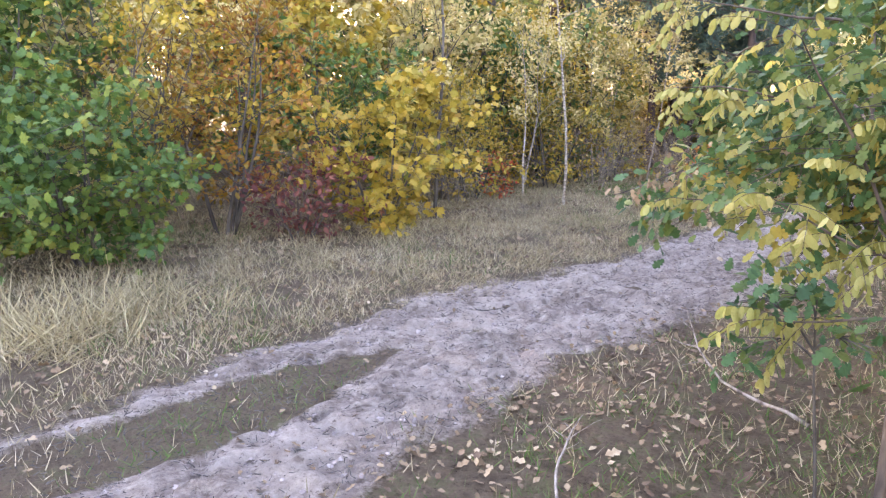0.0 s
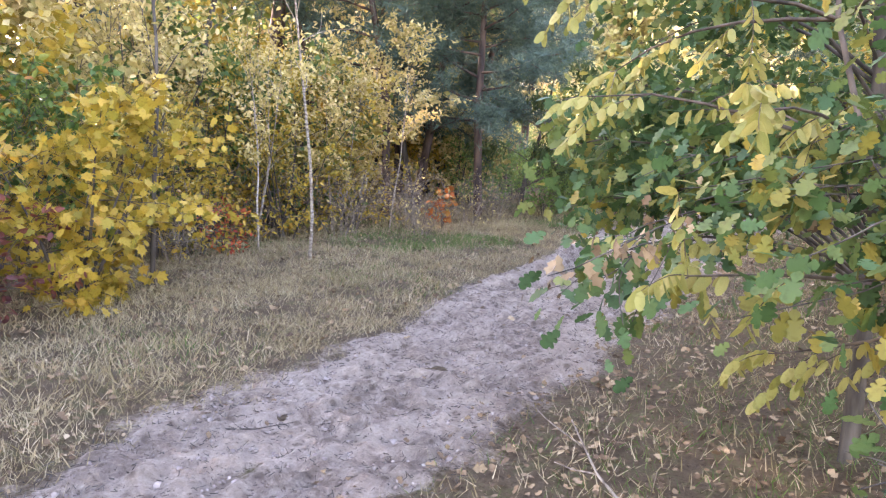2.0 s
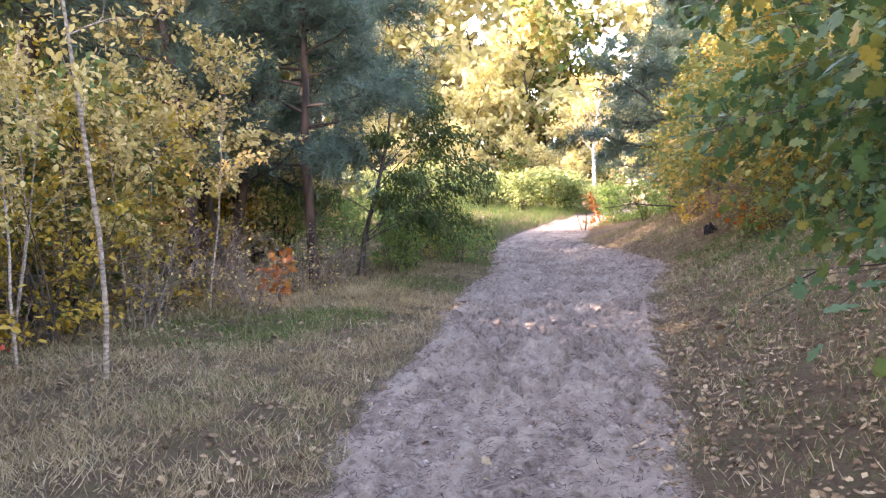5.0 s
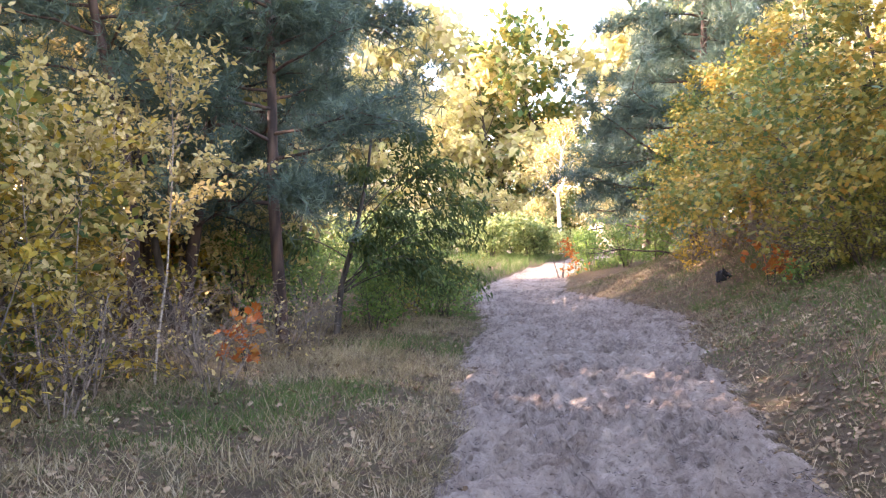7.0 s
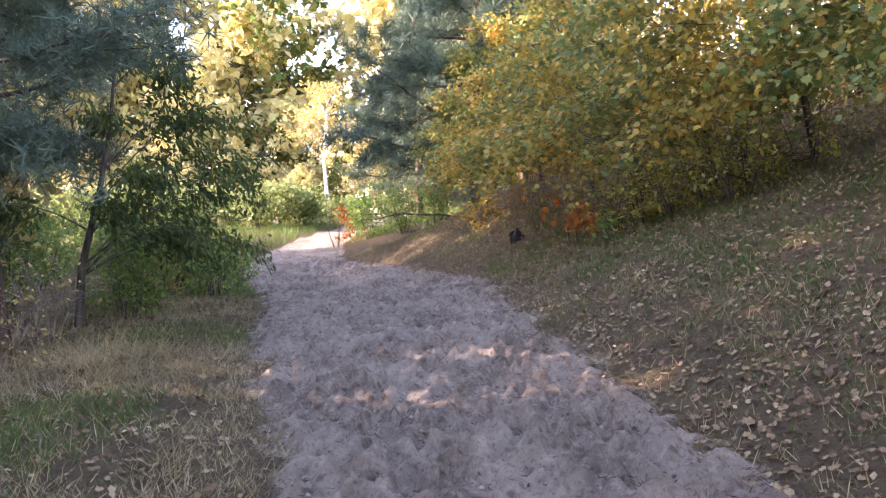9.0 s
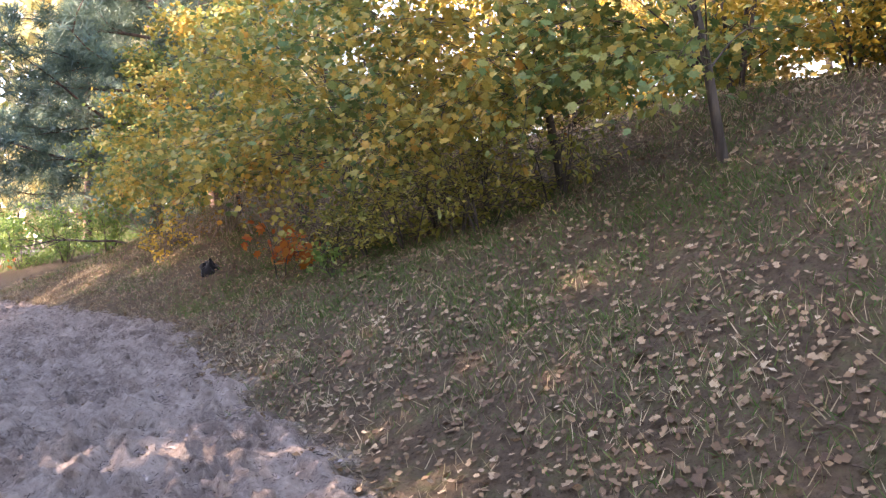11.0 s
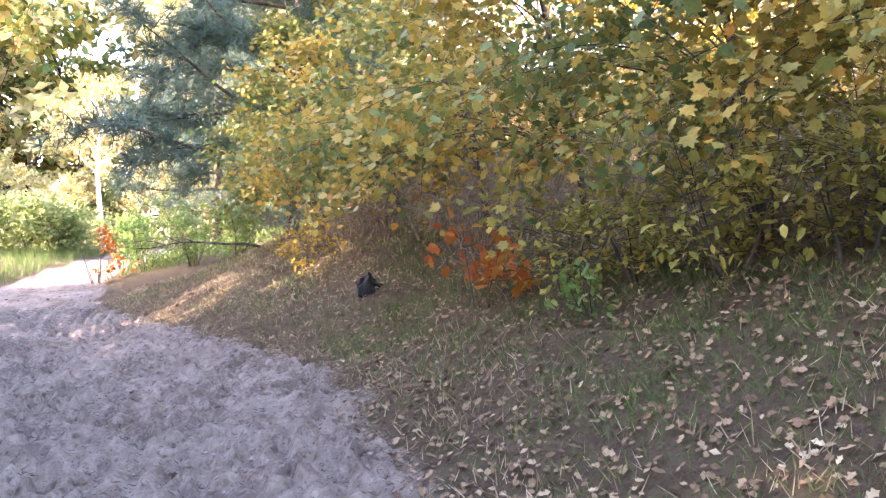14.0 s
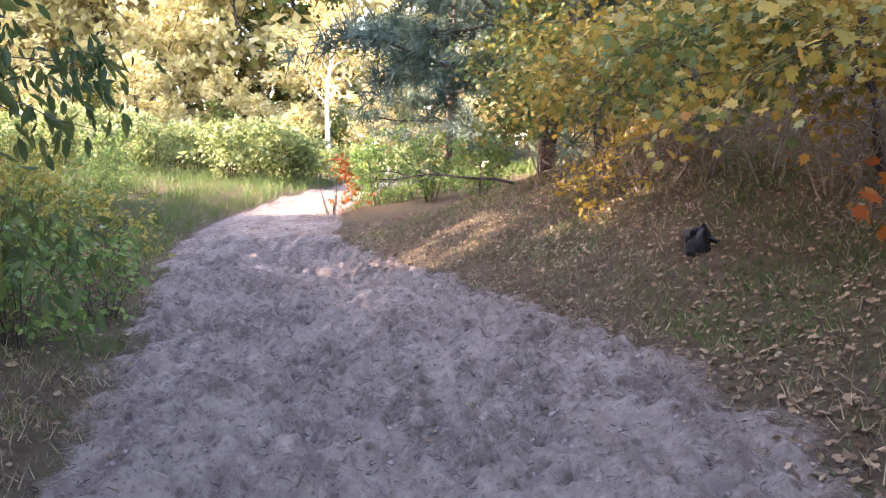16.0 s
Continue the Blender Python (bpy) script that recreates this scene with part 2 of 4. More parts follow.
def mesh_part(name, me, mat, parent=None, smooth=True, label="", kind=""):
    me.materials.clear()
    me.materials.append(mat)
    if smooth:
        me.polygons.foreach_set("use_smooth", np.ones(len(me.polygons), dtype=bool))
    ob = new(name, me)
    if parent:
        ob.parent = parent
    return tagged(ob, label=label, kind=kind)


def fan(outline, lift):
    """A leaf blade as a fan round its middle; lift bends the rim."""
    pts = [(0.0, 0.45, 0.0)] + [(x, y, lift(x, y)) for x, y in outline]
    k = len(outline)
    return np.array(pts), [np.array([(0, 1 + i, 1 + (i + 1) % k) for i in range(k)])]


def mirror(half):
    return half + [(-x, y) for x, y in reversed(half) if abs(x) > 1e-6]


OVATE = (np.array([(0, 0, 0), (-0.27, 0.3, 0.07), (-0.22, 0.68, 0.06), (0, 1, -0.08), (0.22, 0.68, 0.06), (0.27, 0.3, 0.07)]),
         [np.array([(0, 3, 2, 1), (0, 5, 4, 3)])])
LEAFLET = (np.array([(0, 0, 0), (-0.2, 0.18, 0.03), (-0.25, 0.55, 0.04), (-0.16, 0.88, 0.02), (0, 1, -0.03), (0.16, 0.88, 0.02), (0.25, 0.55, 0.04), (0.2, 0.18, 0.03)]),
           [np.array([(0, 4, 3, 2), (0, 6, 5, 4)]), np.array([(0, 2, 1), (0, 7, 6)])])
MAPLE = fan(mirror([(0, 0.05), (0.3, 0.0), (0.3, 0.18), (0.62, 0.42), (0.34, 0.5), (0.42, 0.8), (0.17, 0.7), (0, 1.05)]), lambda x, y: 0.12 * abs(x) - 0.06 * y)
OAK = fan(mirror([(0, 0), (0.14, 0.1), (0.18, 0.2), (0.12, 0.26), (0.27, 0.36), (0.27, 0.45), (0.17, 0.5), (0.34, 0.62), (0.32, 0.73), (0.19, 0.76), (0.21, 0.9), (0.1, 0.99), (0, 1.0)]), lambda x, y: 0.1 * abs(x) - 0.1 * y * y)
DRY = fan(mirror([(0, 0), (0.14, 0.14), (0.34, 0.34), (0.17, 0.45), (0.36, 0.7), (0.15, 0.8), (0, 1.0)]), lambda x, y: 0.35 * abs(x) + 0.2 * (y - 0.5) ** 2)
DRY_S = fan(mirror([(0, 0), (0.32, 0.3), (0.17, 0.45), (0.34, 0.72), (0, 1.0)]), lambda x, y: 0.3 * abs(x) + 0.2 * (y - 0.5) ** 2)
SLENDER = (OVATE[0] * np.array((0.62, 1, 1)), OVATE[1])
DIAMOND = (np.array([(0, 0, 0), (-0.32, 0.5, 0.07), (0, 1, -0.05), (0.32, 0.5, 0.07)]), [np.array([(0, 2, 1), (0, 3, 2)])])


def tuft_shape(rng, k=9):
    co, fc = [], []
    for i in range(k):
        a, e = rng.uniform(0, 6.283), rng.uniform(-0.25, 1.2)
        d = np.array([math.cos(a) * math.cos(e), math.sin(e), math.sin(a) * math.cos(e)])
        s = np.cross(d, (0.3, 0.2, 0.9))
        s = s / np.linalg.norm(s) * 0.035
        o = np.array([0, 0.12 * i / k, 0])
        fc.append((len(co), len(co) + 1, len(co) + 2))
        co += [o - s, o + s, o + d]
    return np.array(co), [np.array(fc)]


TUFT = tuft_shape(np.random.default_rng(5), 8)
TUFT_FAR = tuft_shape(np.random.default_rng(6), 6)


def unit(v):
    return v / np.maximum(np.linalg.norm(v, axis=-1, keepdims=True), 1e-9)


def scatter_mesh(name, shape, at, along, up, size):
    """Many copies of a small shape in one mesh: at each place, pointing along, with its face towards up."""
    tv, tf = shape
    fwd = unit(along)
    right = unit(np.cross(fwd, up))
    nrm = np.cross(right, fwd)
    size = np.broadcast_to(size, (len(at),))[:, None, None]
    co = at[:, None, :] + size * (tv[None, :, 0:1] * right[:, None, :] + tv[None, :, 1:2] * fwd[:, None, :] + tv[None, :, 2:3] * nrm[:, None, :])
    step = (np.arange(len(at)) * len(tv))[:, None, None]
    return arrays_mesh(name, co.reshape(-1, 3), [(f[None] + step).reshape(-1, f.shape[1]) for f in tf])


def tubes_mesh(name, lines, sides=5):
    """Tapered limbs: each line is (points, radii)."""
    co, quads = [], []
    for pts, rad in lines:
        pts = np.asarray(pts, dtype=float)
        d = unit(np.gradient(pts, axis=0))
        ref = np.array((0.31, 0.95, 0.05)) if abs(d[0][2]) > 0.6 else np.array((0.05, 0.1, 1.0))
        u = unit(np.cross(d, ref))
        v = np.cross(d, u)
        a = np.linspace(0, 2 * np.pi, sides, endpoint=False)
        ring = pts[:, None] + np.asarray(rad)[:, None, None] * (np.cos(a)[None, :, None] * u[:, None] + np.sin(a)[None, :, None] * v[:, None])
        base = sum(len(c) for c in co)
        co.append(ring.reshape(-1, 3))
        n = len(pts)
        for i in range(n - 1):
            for j in range(sides):
                k = (j + 1) % sides
                quads.append((base + i * sides + j, base + i * sides + k, base + (i + 1) * sides + k, base + (i + 1) * sides + j))
    return arrays_mesh(name, np.concatenate(co), [np.array(quads)])


def limb(rng, start, way, length, droop=0.0, wobble=0.12, n=6):
    """A bending line from start; droop pulls it down (negative: up) on its way."""
    pts, d = [np.array(start, dtype=float)], np.array(way, dtype=float)
    for i in range(n - 1):
        d = d + rng.normal(0, wobble, 3) + np.array((0, 0, -droop / (n - 1)))
        d = d / np.linalg.norm(d)
        pts.append(pts[-1] + d * length / (n - 1))
    return np.array(pts)


def over_path(p):
    """Whether places lie in the trodden clearing over the path, where nothing grows."""
    l, r = edges(p[:, 1])
    return (p[:, 0] > l + 0.15) & (p[:, 0] < r + np.where(p[:, 1] < 5.5, 0.08, -0.2)) & (p[:, 2] < 2.3) & (p[:, 1] < 34)


def skeleton_of(rng, stems, height, lean, r0, limbs, limb_len, start, rise, droop, subs, profile, to=None, foot=(0, 0, 0)):
    """Trunks, limbs and the twigs that carry leaves, round the origin."""
    trunks, wood, sites, ways = [], [], [], []
    for s in range(stems):
        a = rng.uniform(0, 6.283)
        tilt = lean * (rng.uniform(0.5, 1.1) if stems > 1 else 1.0)
        d0 = np.array((math.cos(a) * tilt, math.sin(a) * tilt, 1.0)) if to is None else np.array(to, dtype=float)
        h = height * (rng.uniform(0.7, 1.0) if stems > 1 else 1.0)
        o = np.array((math.cos(a), math.sin(a), 0)) * (0.07 if stems > 1 else 0)
        o[2] = -0.08
        line = limb(rng, o, d0 / np.linalg.norm(d0), h + 0.08, 0.0, 0.05, 9)
        trunks.append((line, r0 * (1 - 0.88 * np.linspace(0, 1, 9) ** 1.2)))
        turn = rng.uniform(0, 6.283)
        for i in range(limbs):
            f = start + (1 - start) * (i + rng.uniform(0, 0.9)) / limbs
            x = f * 8
            k = min(int(x), 7)
            p = line[k] + (line[k + 1] - line[k]) * (x - k)
            turn += 2.4 + rng.normal(0, 0.3)
            e = rise * rng.uniform(0.6, 1.3) + 0.5 * f ** 3
            d = np.array((math.cos(turn) * math.cos(e), math.sin(turn) * math.cos(e), math.sin(e)))
            ln = limb_len * profile((f - start) / (1 - start)) * rng.uniform(0.7, 1.15)
            lm = limb(rng, p, d, ln, droop)
            if over_path(lm[-1:] + foot)[0] or over_path(lm[3:4] + foot)[0]:
                continue
            group = []
            wood.append(group)
            group.append((lm, max(0.004, r0 * 0.4 * (1 - 0.6 * f)) * (1 - 0.85 * np.linspace(0, 1, 6))))
            for j in range(2, 6):
                for _ in range(2):
                    sites.append(lm[j] + rng.normal(0, 0.03, 3))
                    ways.append(lm[j] - lm[j - 1])
            for _ in range(subs):
                q = rng.integers(1, 5)
                o2 = lm[q] + (lm[q + 1] - lm[q]) * rng.uniform(0, 1)
                d2 = unit(lm[q + 1] - lm[q]) + rng.normal(0, 0.55, 3) * np.array((1, 1, 0.6))
                sb = limb(rng, o2, d2 / np.linalg.norm(d2), ln * rng.uniform(0.25, 0.55), droop * 0.7, 0.16, 5)
                group.append((sb, np.linspace(max(0.003, r0 * 0.1), 0.0015, 5)))
                for j in range(1, 5):
                    sites.append(sb[j])
                    ways.append(sb[j] - sb[j - 1])
    sites, ways = np.array(sites), np.array(ways)
    free = ~over_path(sites + foot)
    return trunks, wood, sites[free], ways[free]


def foliage(rng, name, sites, ways, count, spread, shape, size, flat=0.6, hang=0.25):
    pick = rng.integers(0, len(sites), count)
    at = sites[pick] + rng.normal(0, spread, (count, 3)) * np.array((1, 1, 0.75))
    along = unit(ways[pick]) * 0.6 + rng.normal(0, 0.6, (count, 3)) + np.array((0, 0, -hang))
    up = np.array((0, 0, 1.0)) * flat + rng.normal(0, 0.5, (count, 3))
    return scatter_mesh(name, shape, at, along, up, size * rng.uniform(0.55, 1.2, count))


ROUND = lambda f: 0.55 + 0.75 * math.sin(math.pi * min(1, 0.12 + 0.85 * f))
CONE = lambda f: 1.1 - 0.85 * f


def plant(name, label, category, base, seed, height, leaves, mat, shape=OVATE, size=0.06, stems=1, lean=0.25, r0=0.03, limbs=9, limb_len=0.8,
          start=0.2, rise=0.6, droop=0.2, subs=3, spread=0.055, bark=None, profile=ROUND, group="", flat=0.6, hang=0.25, to=None, hero=False, twigs=True):
    """A tree or shrub: an empty at its foot with trunk, branches and crown."""
    rng = np.random.default_rng(seed)
    foot = tagged(new(name), label, category, group)
    foot.location = base if len(base) == 3 else (*base, float(height_at(base[0], base[1])))
    trunks, wood, sites, ways = skeleton_of(rng, stems, height, lean, r0, limbs, limb_len, start, rise, droop, subs, profile, to, np.array(foot.location))
    bark = bark or M_BARK
    for t in trunks:
        mesh_part("trunk" if stems == 1 else "stem", tubes_mesh("trunk", [t], 8), bark, foot)
    if hero:
        for w in wood:
            mesh_part("branch", tubes_mesh("branch", w, 5), bark, foot)
    elif wood:
        mesh_part("branchwork", tubes_mesh("branchwork", [x for w in wood for x in (w if twigs else w[:1])], 4 if twigs else 3), bark, foot, kind="stuff")
    if leaves:
        mesh_part("crown", foliage(rng, "crown", sites, ways, leaves, spread, shape, size, flat, hang), mat, foot, smooth=False)
    return foot


def limbed(name, label, category, base, seed, trunk, ends, leaves, mat, shape, size, r0=0.05, spread=0.08, flat=0.6, hang=0.3, bark=None, group="", hero=True, withered=(), twig=0.6):
    """A tree whose limbs arch from the trunk out to given places and carry sprays of leaves on their outer half."""
    rng = np.random.default_rng(seed)
    bark = bark or M_BARK
    foot = tagged(new(name), label, category, group)
    foot.location = (*base, float(height_at(*base)))
    o = np.array(foot.location)
    line = np.array(trunk, dtype=float)
    line[0, 2] = -0.08
    rad = r0 * np.linspace(1, 0.25, len(line))
    mesh_part("trunk", tubes_mesh("trunk", [(line, rad)], 8), bark, foot)
    top = line[-1, 2]
    sites, ways, rest = [], [], []
    for e in list(ends) + list(withered):
        e = np.array(e) - o
        reach = math.hypot(e[0], e[1])
        z = float(np.clip(e[2] - 0.35 * reach + rng.uniform(-0.15, 0.15), 0.18 * top, 0.92 * top))
        p = np.array([np.interp(z, line[:, 2], line[:, k]) for k in range(3)])
        t = np.linspace(0, 1, 9)[:, None]
        lm = p + (e - p) * t + np.array((0, 0, 0.16 * reach)) * np.sin(np.pi * t) + np.cumsum(rng.normal(0, 0.018 * reach, (9, 3)), axis=0) * t
        r = max(0.005, r0 * 0.22) * (1 - 0.8 * np.linspace(0, 1, 9))
        own = [(lm, r)]
        here = [], []
        for j in range(3, 9):
            here[0].append(lm[j]); here[1].append(lm[j] - lm[j - 1])
        for _ in range(9):
            q = rng.integers(3, 8)
            d = unit(lm[q + 1] - lm[q]) + rng.normal(0, 0.6, 3) * np.array((1, 1, 0.35))
            sb = limb(rng, lm[q] + (lm[q + 1] - lm[q]) * rng.uniform(0, 1), d / np.linalg.norm(d), min(twig, 0.3 * reach + 0.1) * rng.uniform(0.5, 1.1), 0.25, 0.14, 5)
            own.append((sb, np.linspace(max(0.0025, r0 * 0.06), 0.0014, 5)))
            for j in range(1, 5):
                here[0].append(sb[j]); here[1].append(sb[j] - sb[j - 1])
        if len(rest) < len(ends):
            sites.append(here[0]); ways.append(here[1])
        else:
            mesh_part("withered_spray", foliage(rng, "withered_spray", np.array(here[0][-30:] + here[0][3:6]), np.array(here[1][-30:] + here[1][3:6]), 60, 0.035, DRY, 0.046, 0.1, 1.2), M_LITTER, foot, smooth=False, label="curled withered brown leaves", kind="stuff")
        rest.append(own)
    if hero:
        for own in rest:
            mesh_part("branch", tubes_mesh("branch", own[:1], 6), bark, foot)
        mesh_part("branchwork", tubes_mesh("branchwork", [x for own in rest for x in own[1:]], 4), bark, foot, kind="stuff")
    else:
        mesh_part("branchwork", tubes_mesh("branchwork", [x for own in rest for x in own], 4), bark, foot, kind="stuff")
    sites, ways = np.concatenate(sites), np.concatenate(ways)
    free = ~over_path(sites + o)
    mesh_part("crown", foliage(rng, "crown", sites[free], ways[free], leaves * len(ends), spread, shape, size, flat, hang), mat, foot, smooth=False)
    return foot


# ---- ground ----
EDGE_Y = np.array((-9, -3, 0, 2.5, 5, 7, 9, 11.4, 14, 16, 17, 18, 19, 21, 23, 25, 28, 31, 36, 42, 60))
EDGE_L = np.array((3.4, 1.48, 0.45, 0.25, -0.4, -0.55, -0.9, -1.37, -1.6, -1.95, -2.2, -2.45, -2.65, -3.1, -3.45, -3.55, -3.2, -2.6, -1.2, 1.5, 12))
EDGE_R = np.array((5.0, 3.1, 2.25, 2.05, 1.85, 1.75, 1.65, 1.55, 1.75, 1.6, 1.2, 0.8, 0.5, -0.15, -0.7, -1.05, -1.15, -0.7, 1.0, 4.2, 16))


def waves(x, y, s, seed):
    r = np.random.default_rng(seed)
    out = 0.0
    for _ in range(7):
        a, f, p = r.uniform(0, 6.283), s * r.uniform(0.6, 1.9), r.uniform(0, 6.283)
        out = out + np.sin((x * np.cos(a) + y * np.sin(a)) * f + p)
    return out / 7


def step(a, b, x):
    t = np.clip((x - a) / (b - a), 0, 1)
    return t * t * (3 - 2 * t)


def edges(y):
    return np.interp(y, EDGE_Y, EDGE_L), np.interp(y, EDGE_Y, EDGE_R)


def height_at(x, y):
    """The ground's height: level path, far rise, bank on the right, low verge on the left."""
    x, y = np.asarray(x, dtype=float), np.asarray(y, dtype=float)
    l, r = edges(y)
    z = 0.85 * step(21, 37, y) - 0.5 * step(38, 60, y)
    d = np.maximum(x - r, 0)
    k = 0.06 + 0.44 * step(2.0, 8.0, y) - 0.28 * step(20, 27, y)
    z = z + 0.15 * np.clip(x - (r - 1.1), 0, 1.1) * step(6, 11, y) * (1 - step(21, 26, y))
    run = np.where(d < 5, d - 0.15 * (1 - np.exp(-d / 0.3)), 4.85 + 0.25 * (d - 5))
    z = z + k * np.minimum(run, 12) + 0.06 * step(0.2, 1.5, d) * waves(x, y, 2.2, 3)
    e = np.maximum(l - x, 0)
    z = z + 0.05 * step(0, 0.6, e) + 0.03 * np.minimum(e, 8) * step(8, 14, y) + 0.05 * step(0.3, 2, e) * waves(x, y, 2.0, 4)
    return z + 0.012 * waves(x, y, 5, 5)


def sand_at(x, y):
    """1 on the bare path, 0 off it, with ragged edges and a grassy middle strip where it forks into two ruts."""
    l, r = edges(y)
    w = 0.2 * waves(x, y, 4.5, 6) + 0.12 * waves(x, y, 14, 7) + 0.05 * waves(x, y, 40, 8)
    m = np.minimum(step(-0.22, 0.3, x - l + w), step(-0.25, 0.35, r - x + w))
    mid = 1.42 + np.maximum(-y - 0.8, 0) * 0.26
    half = np.clip((-y - 0.2) * 0.22, -0.2, 0.36)
    return m * (1 - 0.9 * step(-0.05, 0.12, half - np.abs(x - mid) + 0.5 * w))


def axis(lo, hi, fine, far_lo, far_hi):
    core = np.arange(lo, hi, fine)
    up, dn, s = [hi], [lo], fine
    while up[-1] < far_hi:
        s *= 1.18
        up.append(up[-1] + s)
    s = fine
    while dn[-1] > far_lo:
        s *= 1.18
        dn.append(dn[-1] - s)
    return np.concatenate((dn[:0:-1], core, up))


gx, gy = axis(-2.8, 3.2, 0.036, -400, 400), axis(-4.0, 19.5, 0.036, -400, 700)
X, Y = np.meshgrid(gx, gy)
S = sand_at(X, Y)
Z = height_at(X, Y)
rng = np.random.default_rng(11)
for _ in range(13000):                                   # footprints and scuffs in the sand
    y0 = rng.uniform(-4, 24)
    l0, r0 = edges(y0)
    x0 = rng.uniform(l0, r0)
    w = rng.uniform(0.035, 0.07)
    i0, i1 = np.searchsorted(gy, (y0 - 0.3, y0 + 0.3))
    j0, j1 = np.searchsorted(gx, (x0 - 0.3, x0 + 0.3))
    dx, dy = X[i0:i1, j0:j1] - x0, Y[i0:i1, j0:j1] - y0
    q = np.sqrt((dx / w) ** 2 + (dy / (w * 1.7)) ** 2)
    Z[i0:i1, j0:j1] += S[i0:i1, j0:j1] * rng.uniform(0.012, 0.042) * (0.4 + 0.6 * (y0 > 5)) * (0.5 * np.exp(-(q - 1.5) ** 2 * 3) - np.exp(-q ** 2))
nx, ny = len(gx), len(gy)
idx = np.arange(nx * ny).reshape(ny, nx)
quads = np.stack((idx[:-1, :-1], idx[:-1, 1:], idx[1:, 1:], idx[1:, :-1]), -1).reshape(-1, 4)
cell = ((S[:-1, :-1] + S[1:, 1:] + S[:-1, 1:] + S[1:, :-1]) / 4).ravel()
places = np.stack((X, Y, Z), -1).reshape(-1, 3)
for nm, sel, lab, cat in (("path", cell > 0.5, "pale trodden sandy forest path with footprints", "path"), ("ground", cell <= 0.5, "brown forest ground with dead grass and leaf litter", "ground")):
    q = quads[sel]
    used, inv = np.unique(q.ravel(), return_inverse=True)
    me = arrays_mesh(nm, places[used], [inv.reshape(-1, 4)])
    att = me.attributes.new("sand", "FLOAT", "POINT")
    att.data.foreach_set("value", S.ravel()[used].astype(np.float32))
    tagged(mesh_part(nm, me, M_GROUND), lab, cat, kind="structure")


def put_on_ground(xy):
    return np.column_stack((xy, height_at(xy[:, 0], xy[:, 1])))


# ---- left thicket ----
T_EDGE = "shrubs along the path"
plant("green_shrub", "dense green maple shrub with some yellowing leaves", "shrub", (-1.7, -1.9), 21, 1.5, 3600, M_GREEN, MAPLE, 0.075, stems=6, lean=0.5, r0=0.018, limbs=9, limb_len=0.75, start=0.08, rise=0.35, group=T_EDGE)
plant("green_shrub", "tall green shrub with dark leaves", "shrub", (-3.0, -2.7), 22, 2.7, 3000, M_GREEN, MAPLE, 0.1, stems=5, lean=0.35, r0=0.025, limbs=10, limb_len=0.9, start=0.1, group=T_EDGE)
plant("green_shrub", "green shrub with yellowing lower leaves", "shrub", (-1.2, -3.2), 23, 1.7, 2200, M_GREEN, MAPLE, 0.085, stems=5, lean=0.45, r0=0.018, limbs=9, limb_len=0.75, start=0.08, rise=0.35, group=T_EDGE)
plant("amber_shrub", "tall shrub with amber and yellow leaves", "shrub", (-2.5, -0.35), 24, 2.4, 2300, M_AMBER, OVATE, 0.075, stems=5, lean=0.4, r0=0.022, limbs=10, limb_len=0.85, start=0.15, group=T_EDGE)
plant("amber_shrub", "leaning shrub with golden leaves and dark stems", "shrub", (-3.0, -1.1), 25, 2.9, 2300, M_YELLOW, OVATE, 0.08, stems=5, lean=0.35, r0=0.022, limbs=10, limb_len=0.9, start=0.2, group=T_EDGE)
plant("wine_shrub", "low shrub with dark wine-red leaves", "shrub", (-1.95, 0.25), 26, 0.8, 700, M_WINE, OVATE, 0.08, stems=5, lean=0.5, r0=0.012, limbs=6, limb_len=0.5, start=0.1, group=T_EDGE)
plant("yellow_maple", "bushy young maple with bright yellow leaves", "shrub", (-2.15, 1.35), 27, 1.75, 2300, M_YELLOW, MAPLE, 0.092, stems=5, lean=0.45, r0=0.018, limbs=8, limb_len=0.65, start=0.06, rise=0.3, group=T_EDGE)
plant("green_shrub", "dark green shrub behind the yellow maple", "shrub", (-3.6, 1.6), 28, 2.3, 1800, M_GREEN, OVATE, 0.1, stems=5, lean=0.4, r0=0.02, limbs=9, limb_len=0.8, start=0.1, group=T_EDGE)
plant("sapling", "slender grey sapling with sparse yellow leaves", "tree", (-2.3, 2.25), 29, 4.6, 900, M_PALE, OVATE, 0.075, lean=0.03, r0=0.026, limbs=15, limb_len=0.75, start=0.3, rise=0.8, group=T_EDGE)
plant("red_shrub", "small shrub with pinkish red leaves", "shrub", (-3.6, 4.2), 30, 0.6, 260, M_RED, OVATE, 0.075, stems=4, lean=0.5, r0=0.01, limbs=5, limb_len=0.3, start=0.2, group=T_EDGE)
plant("yellow_sapling", "young shrub with lemon yellow leaves", "shrub", (-3.7, 3.4), 31, 1.9, 1100, M_YELLOW, OVATE, 0.07, stems=4, lean=0.3, r0=0.014, limbs=8, limb_len=0.6, start=0.2, group=T_EDGE)
plant("birch_sapling", "thin pale-barked birch sapling with sparse yellow leaves", "tree", (-2.4, 4.6), 32, 4.8, 900, M_PALE, OVATE, 0.07, lean=0.05, r0=0.022, limbs=13, limb_len=0.8, start=0.42, rise=0.8, bark=M_BIRCH, to=(0.11, -0.13, 1), group="birch saplings", hero=True)
plant("birch_sapling", "crooked pale sapling with few leaves", "tree", (-3.3, 4.65), 33, 2.6, 420, M_PALE, OVATE, 0.07, lean=0.1, r0=0.016, limbs=9, limb_len=0.6, start=0.4, rise=0.8, bark=M_BIRCH, group="birch saplings", hero=True)
